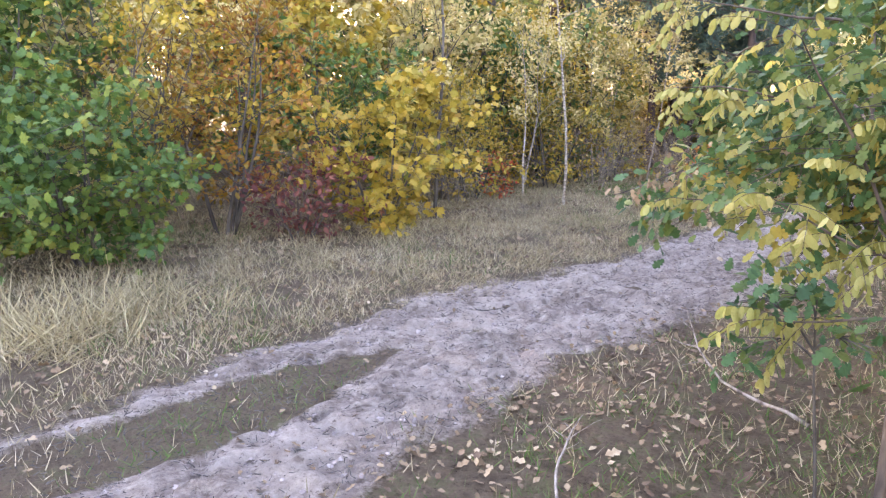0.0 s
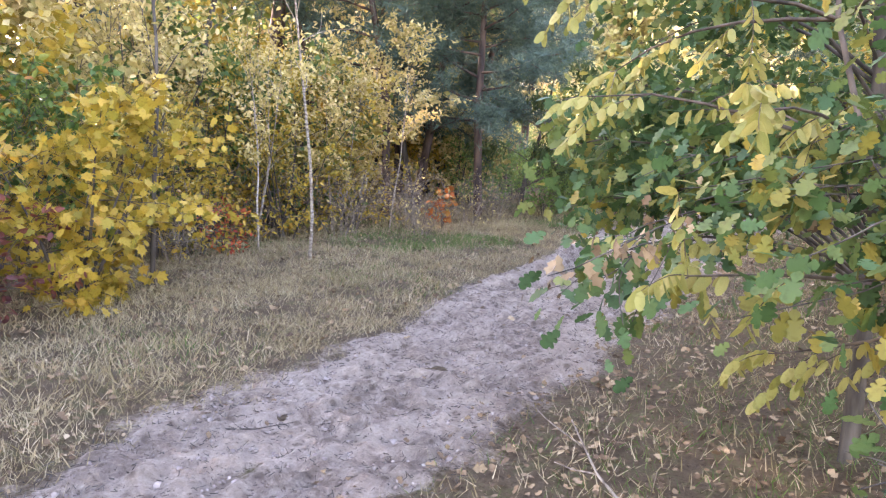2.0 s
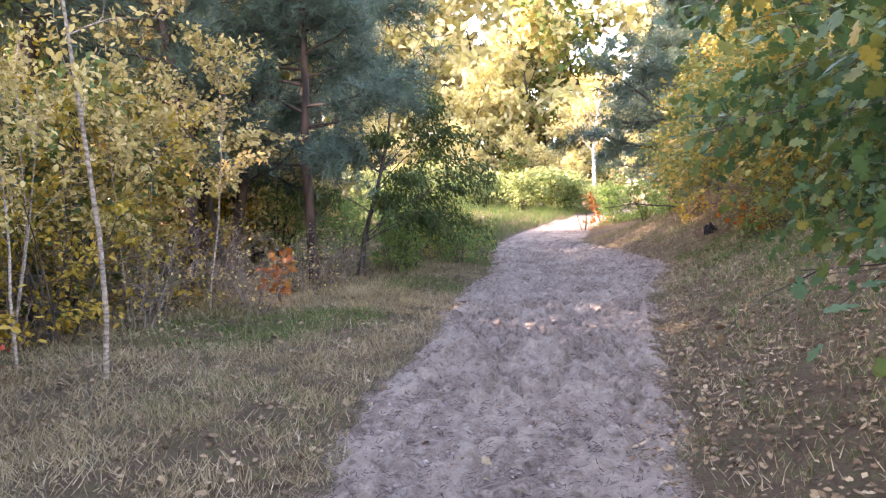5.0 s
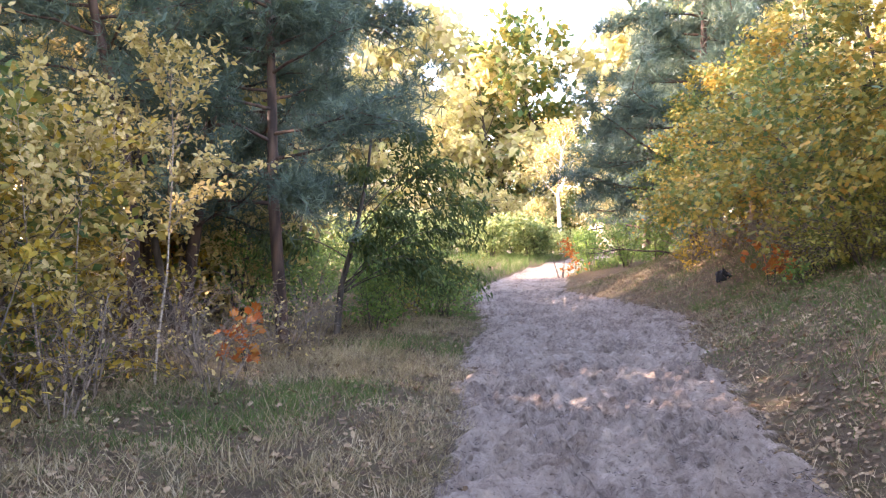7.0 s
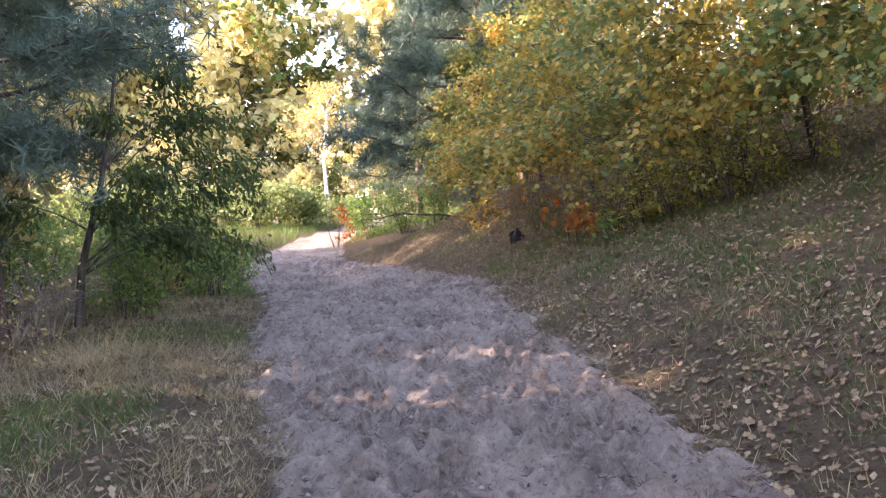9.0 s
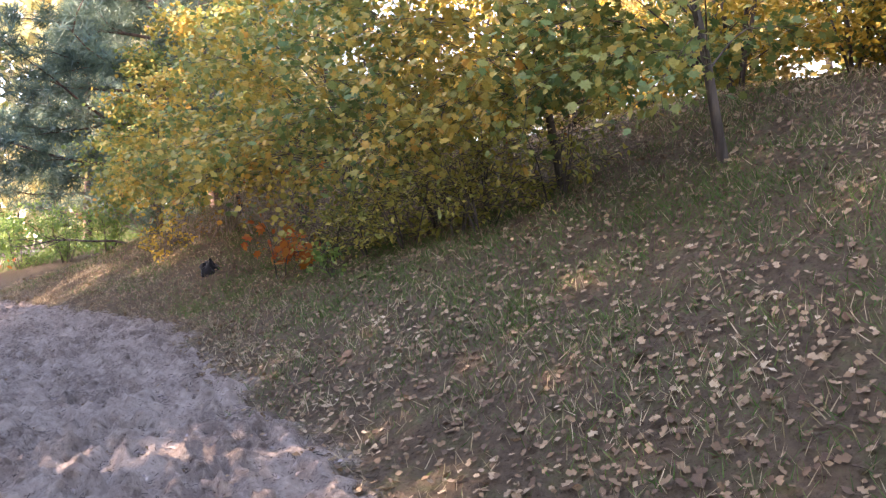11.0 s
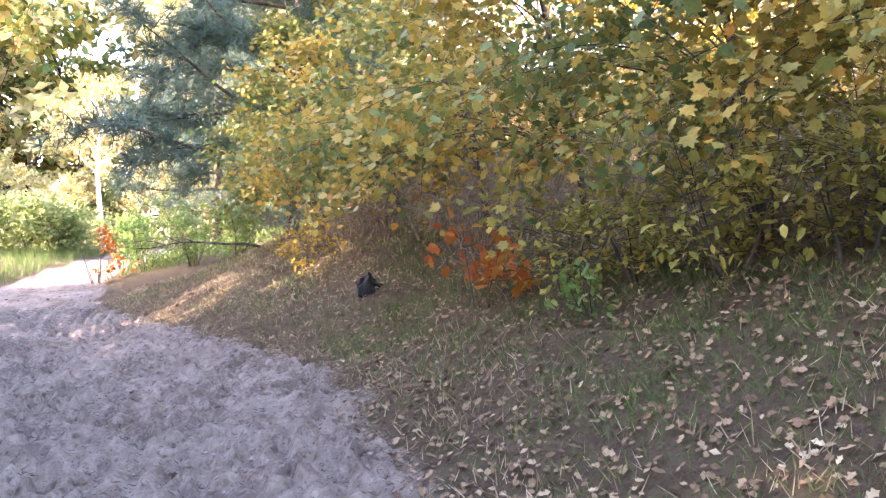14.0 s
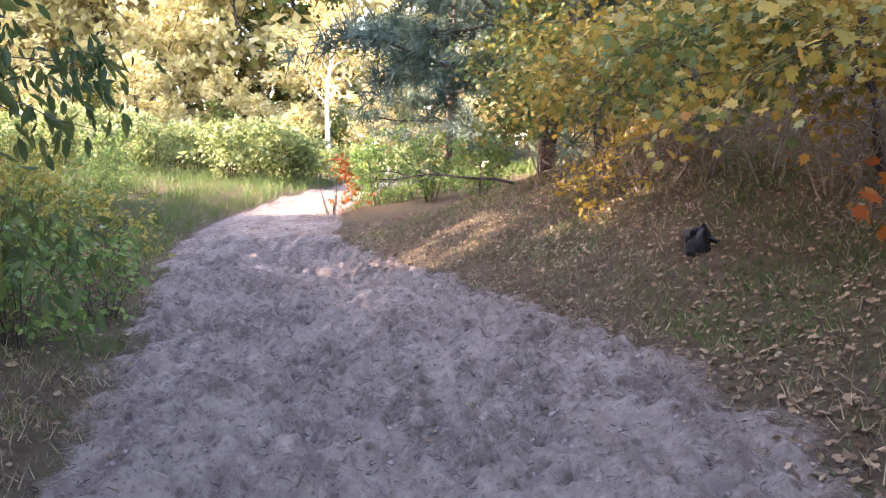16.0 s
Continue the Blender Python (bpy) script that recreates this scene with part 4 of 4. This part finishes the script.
for i, (x, y, h, n) in enumerate(((3.75, 11.3, 0.8, 330), (3.65, 12.1, 0.9, 380), (3.55, 12.9, 0.75, 330), (4.1, 12.3, 1.1, 380), (3.9, 11.0, 0.8, 260), (4.4, 10.6, 0.9, 260), (3.35, 13.6, 0.6, 160), (4.3, 11.6, 1.2, 320))):
    plant("low_shrub", "low shrub with yellow-green leaves in level sprays", "shrub", (x, y), 250 + i, h, int(n * 2.2), M_LIME, OVATE, 0.072, stems=5, lean=0.5, r0=0.01, limbs=6, limb_len=0.55, start=0.25, rise=0.15, flat=1.6, hang=0.2, group=T_BANK)
for i, (x, y, h) in enumerate(((3.5, 16.6, 1.2), (3.1, 18.4, 1.3), (2.6, 20.2, 1.3), (3.9, 15.6, 1.2), (3.4, 17.5, 1.5), (2.2, 22.0, 1.2), (4.2, 13.4, 1.3), (4.6, 11.4, 1.3), (3.3, 15.2, 0.9), (2.7, 18.9, 1.0))):
    plant("twiggy_shrub", "nearly bare brown shrub of thin twigs", "shrub", (x, y), 270 + i, h, 110, M_AMBER, OVATE, 0.06, stems=7, lean=0.55, r0=0.011, limbs=6, limb_len=0.6, start=0.12, subs=4, bark=M_TWIG, group="bare shrubs")
for i, (x, y, h, n) in enumerate(((-3.5, 16.6, 1.0, 700), (-4.0, 18.4, 1.2, 800), (-4.4, 20.0, 1.3, 800), (-3.3, 19.4, 0.8, 500), (-5.2, 21.5, 1.6, 900))):
    plant("lime_shrub", "yellow-green shrub at the edge of the clearing", "shrub", (x, y), 330 + i, h, n, M_LIME, OVATE, 0.08, stems=6, lean=0.45, r0=0.01, limbs=6, limb_len=0.5, start=0.1, group="undergrowth", twigs=False)
plant("orange_maple", "small maple with glowing orange leaves", "maple tree", (2.95, 14.45), 261, 0.72, 80, M_ORANGE, MAPLE, 0.125, stems=3, lean=0.35, r0=0.009, limbs=4, limb_len=0.24, start=0.45, rise=0.1, subs=2, spread=0.05, hang=0.6, flat=0.2)
plant("yellow_seedling", "low shrub with bright lemon leaves", "shrub", (2.0, 18.9), 262, 0.7, 260, M_YELLOW, OVATE, 0.08, stems=5, lean=0.6, r0=0.007, limbs=5, limb_len=0.4, start=0.2)
plant("green_seedling", "small green seedling on the litter", "seedling", (3.1, 12.75), 263, 0.3, 70, M_WEED, OVATE, 0.09, stems=4, lean=0.6, r0=0.005, limbs=3, limb_len=0.16, start=0.3)
plant("red_oak_seedling", "low shrub with orange-red leaves at the bend", "shrub", (-1.3, 27.6), 264, 1.2, 170, M_ORANGE, OAK, 0.12, stems=5, lean=0.5, r0=0.012, limbs=6, limb_len=0.55, start=0.2)
for i, (x, y, h, n) in enumerate(((-0.3, 28.5, 1.5, 1100), (0.8, 27.2, 1.6, 1100), (-0.9, 30.2, 1.6, 1100), (1.6, 25.2, 1.2, 800))):
    plant("weed_clump", "leafy green undergrowth on the bend", "undergrowth", (x, y), 280 + i, h, n, M_WEED, OVATE, 0.1, stems=8, lean=0.45, r0=0.01, limbs=6, limb_len=0.5, start=0.1, group="undergrowth")

# the thicket goes on over the top of the bank and closes the view there
rng = np.random.default_rng(43)
for x, lo, hi, gap, s0 in ((6.9, 5.5, 21, 1.5, 0.38), (8.4, 3, 22, 1.8, 0.48), (12.5, -5, 26, 2.6, 1.2), (6.5, 22.5, 31, 2.0, 0.9), (9.5, 22.5, 32, 2.2, 1.2)):
    for y in np.arange(lo, hi, gap):
        px, py = x + rng.uniform(-0.5, 0.5), y + rng.uniform(-0.6, 0.6)
        c = copy_thing(UNDER[rng.integers(0, 3)], pose(px, py, float(height_at(px, py)), 0, 0, rng.uniform(0, 360)))
        q = s0 * rng.uniform(0.8, 1.25)
        c.scale = (q * 1.2, q * 1.2, q)
for y in np.arange(-6, 30, 2.4):
    px, py = 15.5 + rng.uniform(-1.5, 1.5), y + rng.uniform(-0.8, 0.8)
    c = copy_thing(BROAD[rng.integers(0, 3)], pose(px, py, float(height_at(px, py)), 0, 0, rng.uniform(0, 360)))
    q = rng.uniform(0.75, 1.1)
    c.scale = (q, q, q)

# ---- open ground and far trees ----
rng = np.random.default_rng(41)
weeds = plant("tall_weeds", "tall pale green weeds in the sun", "weeds", (-7.5, 36), 290, 1.5, 1200, M_FIELD, DIAMOND, 0.15, stems=7, lean=0.4, r0=0.012, limbs=8, limb_len=0.5, start=0.08, group="field of weeds", twigs=False)
for i in range(75):
    px, py = rng.uniform(-17, 4.5), rng.uniform(33.5, 48)
    l, r = edges(py)
    if l - 0.9 < px < r + 0.8:
        continue
    c = copy_thing(weeds, pose(px, py, float(height_at(px, py)), 0, 0, rng.uniform(0, 360)))
    s = rng.uniform(0.7, 1.3)
    c.scale = (s, s, s * rng.uniform(0.8, 1.1))
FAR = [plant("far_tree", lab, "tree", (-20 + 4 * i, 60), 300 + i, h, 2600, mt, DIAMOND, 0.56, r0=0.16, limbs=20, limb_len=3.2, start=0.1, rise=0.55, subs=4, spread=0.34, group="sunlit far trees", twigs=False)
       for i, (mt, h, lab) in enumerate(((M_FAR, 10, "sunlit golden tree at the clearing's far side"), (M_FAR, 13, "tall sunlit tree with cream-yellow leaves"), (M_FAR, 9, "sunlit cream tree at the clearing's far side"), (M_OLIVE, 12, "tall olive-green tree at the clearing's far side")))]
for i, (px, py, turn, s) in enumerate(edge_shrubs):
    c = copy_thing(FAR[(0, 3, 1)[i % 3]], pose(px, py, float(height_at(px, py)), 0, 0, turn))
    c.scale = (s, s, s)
k = 0
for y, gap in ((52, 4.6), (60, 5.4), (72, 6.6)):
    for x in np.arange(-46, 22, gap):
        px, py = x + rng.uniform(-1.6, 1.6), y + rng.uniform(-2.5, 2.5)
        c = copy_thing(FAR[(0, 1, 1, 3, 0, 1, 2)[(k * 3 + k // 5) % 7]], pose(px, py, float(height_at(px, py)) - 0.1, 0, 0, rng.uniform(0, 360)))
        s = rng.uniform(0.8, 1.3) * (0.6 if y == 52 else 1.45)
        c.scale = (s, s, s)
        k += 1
plant("birch_tree", "white-trunked birch beyond the bend", "birch tree", (-2.6, 45), 320, 6.5, 1200, M_PALE, OVATE, 0.22, r0=0.13, lean=0.05, limbs=14, limb_len=1.8, start=0.42, rise=0.8, subs=4, spread=0.2, bark=M_WHITE, to=(-0.12, 0, 1))

# ---- loose things on the ground ----
bm = bmesh.new()
bmesh.ops.create_icosphere(bm, subdivisions=3, radius=0.17)
for v in bm.verts:
    n = noise.noise(v.co * 9) * 0.09 + noise.noise(v.co * 21) * 0.06
    v.co += v.normal * n
    v.co.z = max(v.co.z * 1.15, -0.08)
    pull = max(0, v.co.z) * 1.6
    v.co.x *= 1 - min(0.75, pull * 2.2)
    v.co.y *= 1 - min(0.75, pull * 2.2)
    v.co.z *= 1.15
    v.co.x += 0.06 * noise.noise(v.co * 6)
me = bpy.data.meshes.new("plastic_bag")
bm.to_mesh(me)
bm.free()
bag = tagged(mesh_part("plastic_bag", me, M_BLACK, smooth=False), "crumpled black plastic bag lying in the leaves", "bag")
bag.scale = (0.95, 0.8, 0.75)
bag.rotation_euler = (0.35, -0.45, 0.6)
bag.location = (2.5, 16.85, float(height_at(2.5, 16.85)) + 0.07)


def dirt_clod(seed, at, w):
    bm = bmesh.new()
    bmesh.ops.create_icosphere(bm, subdivisions=3, radius=w)
    for v in bm.verts:
        v.co += v.normal * w * (0.5 * noise.noise(v.co * 14 + Vector((seed, 0, 0))) + 0.3 * noise.noise(v.co * 37))
        v.co.z *= 0.35
    me = bpy.data.meshes.new("dirt_clod")
    bm.to_mesh(me)
    bm.free()
    ob = tagged(mesh_part("dirt_clod", me, M_GROUND, smooth=False), "dark lump of trodden earth on the path", "dirt clod", "dirt clods")
    ob.location = (*at, float(height_at(*at)) + 0.005)
    ob.rotation_euler = (0, 0, seed)


for i, (x, y, w) in enumerate(((1.22, 1.8, 0.1), (1.36, 1.75, 0.06), (1.1, 1.92, 0.05), (1.5, 0.9, 0.05), (1.0, 0.5, 0.045), (0.4, 12.9, 0.05), (0.9, 13.6, 0.06), (-0.4, 12.4, 0.05))):
    dirt_clod(i, (x, y), w)


def dead_branch(seed, at, way, length, r, label, forks=5, mat=None):
    rg = np.random.default_rng(seed)
    line = limb(rg, (0, 0, r), unit(np.array(way, dtype=float)), length, 0.0, 0.13, 9)
    ob = tagged(new("fallen_branch"), label, "branch")
    ob.location = (*at, float(height_at(*at)))
    line[:, 2] = np.maximum(line[:, 2], r)
    mesh_part("limb", tubes_mesh("limb", [(line, np.linspace(r, r * 0.3, 9))], 6), mat or M_TWIG, ob)
    tw = []
    for _ in range(forks):
        q = rg.integers(2, 8)
        t = limb(rg, line[q], unit(np.array(way) + rg.normal(0, 0.6, 3)), length * rg.uniform(0.15, 0.4), 0.1, 0.15, 5)
        tw.append((t, np.linspace(r * 0.4, r * 0.12, 5)))
    for w in tw:
        mesh_part("twig", tubes_mesh("twig", [w], 4), mat or M_TWIG, ob)
    return ob


dead_branch(401, (1.9, 23.0), (-1.0, 0.25, 0.12), 2.4, 0.03, "dark fallen branch curving along the bank", 5, M_BARK)
dead_branch(402, (2.5, 19.6), (-0.8, -0.3, 0.5), 1.2, 0.018, "pale dead branch leaning in the thicket", 7)
dead_branch(403, (2.9, 18.6), (0.2, -0.6, 0.7), 1.4, 0.02, "pale dead branch leaning in the thicket", 7)
dead_branch(404, (3.4, -1.3), (-0.6, 0.5, 0.25), 0.6, 0.008, "thin dry twig with curled leaves", 4)
dead_branch(405, (3.6, 0.3), (-0.9, -0.3, 0.35), 1.0, 0.012, "thin fallen twig under the oak", 4)
dead_branch(406, (1.35, 6.4), (0.6, -0.5, 0.02), 0.45, 0.007, "short dark stick lying on the sand", 2, M_BARK)
dead_branch(407, (0.9, 0.2), (0.9, 0.3, 0.02), 0.4, 0.006, "short dark stick lying on the sand", 2, M_BARK)

# ---- fallen leaves ----
rng = np.random.default_rng(51)


def litter_places(n, lo, hi):
    x, y = rng.uniform(-6, 7, n), rng.uniform(lo, hi, n)
    l, r = edges(y)
    right, left = x - r, l - x
    p = np.where(right > 0, 0.55 - 0.1 * step(0.5, 2.0, right), np.where(left > 0, 0.42 + 0.15 * step(1.5, 3.0, left), 0.06 + 0.45 * step(-0.6, 0, right)))
    keep = rng.uniform(0, 1, n) < p
    return np.column_stack((x, y))[keep]


def lay(xy, size, tilt=0.35):
    at = put_on_ground(xy)
    at[:, 2] += rng.uniform(0.006, 0.03, len(at))
    a = rng.uniform(0, 6.283, len(at))
    eps = 0.05
    sx = (height_at(xy[:, 0] + eps, xy[:, 1]) - height_at(xy[:, 0] - eps, xy[:, 1])) / (2 * eps)
    sy = (height_at(xy[:, 0], xy[:, 1] + eps) - height_at(xy[:, 0], xy[:, 1] - eps)) / (2 * eps)
    up = unit(np.column_stack((-sx, -sy, np.ones(len(at)))) + rng.normal(0, tilt, (len(at), 3)))
    along = np.column_stack((np.cos(a), np.sin(a), np.zeros(len(at))))
    along = unit(along - up * np.sum(along * up, axis=1, keepdims=True))
    return at, along, up, size * rng.uniform(0.6, 1.25, len(at))


far_leaves = litter_places(42000, -5, 26)
tagged(mesh_part("fallen_leaves", scatter_mesh("fallen_leaves", DRY_S, *lay(far_leaves, 0.056)), M_LITTER, smooth=False), "brown and tan fallen oak and maple leaves on the ground", "leaf litter", kind="stuff")
small_leaves = litter_places(90000, -5, 24)
tagged(mesh_part("leaf_crumbs", scatter_mesh("leaf_crumbs", DIAMOND, *lay(small_leaves, 0.042)), M_LITTER, smooth=False), "small dry leaves and leaf fragments on the ground", "leaf litter", kind="stuff")
bits_y = rng.uniform(-4, 24, 22000)
bits_l, bits_r = edges(bits_y)
bits = np.column_stack((bits_l + (bits_r - bits_l) * rng.uniform(0, 1, 22000), bits_y))
at, along, up, size = lay(bits, 0.03, 0.6)
at[:, 2] += 0.002
STICK = (np.array([(-0.08, 0, 0), (0.08, 0, 0), (0.05, 1, 0.1), (-0.05, 1, 0.1), (0, 0, 0.13), (0, 1, 0.2)]), [np.array([(0, 4, 5, 3), (4, 1, 2, 5)])])
tagged(mesh_part("path_debris", scatter_mesh("path_debris", STICK, at, along, up, size), M_BARK, smooth=False), "dark bark crumbs and twig bits trodden into the sand", "debris", kind="stuff")
LUMP = (np.array([(0.5, 0, 0), (0, 0.45, 0.05), (-0.5, 0.05, 0), (0, -0.5, 0), (0.05, 0, 0.4)]),
        [np.array([(0, 1, 4), (1, 2, 4), (2, 3, 4), (3, 0, 4)])])
lump_y = rng.uniform(-4, 22, 16000)
lump_l, lump_r = edges(lump_y)
lumps = np.column_stack((lump_l + (lump_r - lump_l) * rng.uniform(0, 1, 16000), lump_y))
lumps = lumps[sand_at(lumps[:, 0], lumps[:, 1]) > 0.6]
at, along, up, size = lay(lumps, 0.032, 0.4)
at[:, 2] -= 0.012
tagged(mesh_part("sand_lumps", scatter_mesh("sand_lumps", LUMP, at, along, up, size * rng.uniform(0.5, 1.3, len(size))), M_CLOD, smooth=False), "small crumbly lumps of trodden sand on the path", "sand", kind="stuff")
n_bank = 14000
bx, by = rng.uniform(0.8, 6.5, n_bank), rng.uniform(4, 21, n_bank)
bank_xy = np.column_stack((bx, by))[bx > edges(by)[1] - 0.2]
for shape, part_of in ((DRY_S, 0), (DRY, 1)):
    tagged(mesh_part("bank_leaves", scatter_mesh("bank_leaves", shape, *lay(bank_xy[part_of::2], 0.044, 0.45)), M_LITTER, smooth=False), "thick brown leaf litter on the bank", "leaf litter", kind="stuff")
dry_mesh = scatter_mesh("fallen_leaf", DRY, np.zeros((1, 3)), np.array([(0, 1.0, 0)]), np.array([(0, 0, 1.0)]), np.ones(1))
dry_mesh.materials.append(M_LITTER1)
near = litter_places(2600, -1.5, 15)[:280]
maple_mesh = scatter_mesh("maple_leaf", MAPLE, np.zeros((1, 3)), np.array([(0, 1.0, 0)]), np.array([(0, 0, 1.0)]), np.ones(1))
maple_mesh.materials.append(M_LITTER1)
for i, (p, along, up, s) in enumerate(zip(*lay(near, 0.08))):
    rt = unit(np.cross(along, up))
    ob = tagged(new("fallen_leaf", maple_mesh if i % 2 else dry_mesh), "dry curled brown leaf lying on the ground", "leaf", "fallen leaves")
    ob.matrix_basis = Matrix.Translation(p) @ Matrix((rt, along, np.cross(rt, along))).transposed().to_4x4() @ Matrix.Scale(float(s), 4)

# ---- grass ----
BLADE = (np.array([(-0.03, 0, 0), (0.03, 0, 0), (0.02, 0.55, 0.05), (-0.005, 1, 0.11)]), [np.array([(0, 1, 2), (0, 2, 3)])])


def grass(name, label, xy, height, mat, splay=0.35, width=1.0):
    n = len(xy)
    at = put_on_ground(xy)
    at[:, 2] -= 0.01
    along = np.column_stack((rng.normal(0, splay, (n, 2)), np.ones(n)))
    up = np.column_stack((rng.normal(0, 1, (n, 2)), np.full(n, 0.2)))
    shape = (BLADE[0] * np.array((width, 1, 1)), BLADE[1])
    return tagged(mesh_part(name, scatter_mesh(name, shape, at, along, up, height * rng.uniform(0.45, 1.3, n)), mat, smooth=False), label, "grass", kind="stuff")


def green_patch(x, y):
    out = 0.0
    for cx, cy, w in ((-2.7, 6.8, 1.0), (-2.4, 16.2, 0.9), (2.9, 11.5, 0.7), (3.4, 13.0, 0.7), (2.3, 15.4, 0.6), (3.4, -1.4, 0.6), (4.0, 9.0, 1.0), (1.95, -2.3, 0.5), (1.6, -1.4, 0.45), (3.7, -2.3, 0.6), (-2.0, 11.6, 0.9), (-1.9, 8.0, 0.7)):
        out = out + 1.5 * np.exp(-((x - cx) ** 2 + (y - cy) ** 2) / w ** 2)
    return out


def verge_places(n, keep_of, lo=-5, hi=24, x0=-6.5, x1=7):
    x, y = rng.uniform(x0, x1, n), rng.uniform(lo, hi, n)
    l, r = edges(y)
    tufty = 0.55 + 0.9 * waves(x, y, 6, 61)
    keep = rng.uniform(0, 1, n) < keep_of(x, y, l - x, x - r) * np.clip(tufty, 0.05, 1) * (1 - sand_at(x, y)) ** 1.5
    return np.column_stack((x, y))[keep]


grass("verge_grass", "short dry grass on the verges", verge_places(520000, lambda x, y, e, d: np.where(e > -0.3, 1.0 - 0.5 * step(2.5, 4, e), np.where(d > 0, 0.42, 0.6)) * (1 - 0.85 * np.clip(green_patch(x, y), 0, 1))), 0.095, M_GRASS, 0.7, 1.05)
grass("straw_grass", "tall dry straw-coloured grass by the thicket", verge_places(50000, lambda x, y, e, d: np.where(e > 0.35, 0.35, 0.0)), 0.2, M_STRAW, 0.55, 0.5)
grass("green_grass", "patches of fresh green grass", verge_places(480000, lambda x, y, e, d: np.clip(1.6 * waves(x, y, 1.6, 71) + green_patch(x, y) + 0.8 * (d > 0.4), 0, 1) * np.where(e > 0, 0.9, np.where(d > -0.1, 0.75, 0.7))), 0.085, M_LAWN, 0.7, 1.1)
for i, (x, y, n, h, mt) in enumerate(((0.15, -2.6, 700, 0.5, M_STRAW), (0.0, -1.9, 500, 0.45, M_STRAW), (-0.2, -3.2, 600, 0.5, M_STRAW), (0.2, 0.35, 380, 0.22, M_STRAW), (-2.4, 9.6, 200, 0.45, M_STRAW), (-2.1, 10.4, 160, 0.4, M_STRAW), (-1.6, 9.1, 160, 0.3, M_STRAW))):
    pts = np.column_stack((rng.normal(x, 0.28, n), rng.normal(y, 0.28, n)))
    ob = grass("grass_tussock", "tussock of long bleached grass", pts, h * 0.75, mt, 1.1, 0.25)
    tagged(ob, group="tussocks")
grass("meadow_grass", "tall pale grass at the edge of the clearing", verge_places(120000, lambda x, y, e, d: np.where((e > 0) | ((d > 0) & (y > 28)), 0.8, 0.0), 21, 36, -16, 4), 0.3, M_LAWN, 0.5, 0.6)
grass("bank_grass", "green and fading grass between the leaves on the bank", verge_places(190000, lambda x, y, e, d: np.where(d > 0.15, np.clip(0.22 + 1.3 * waves(x, y, 1.9, 75) + 0.7 * green_patch(x, y), 0.1, 1), 0.0), 6, 19, 1.3, 6.5), 0.08, M_LAWN, 0.9, 1.2)
grass("verge_sward", "dense dry grass on the verge", verge_places(200000, lambda x, y, e, d: np.where(e > -0.3, 0.9, 0.0) * (1 - 0.8 * np.clip(green_patch(x, y), 0, 1)), -4, 12, -4, 1.6), 0.075, M_GRASS, 0.9, 1.0)
grass("moss_patch_grass", "patch of fresh green grass on the verge", verge_places(130000, lambda x, y, e, d: np.clip(green_patch(x, y) * 1.2 - 0.2, 0, 1) * (e > 0), 5, 18, -4.5, -1), 0.075, M_LAWN, 0.6, 1.0)
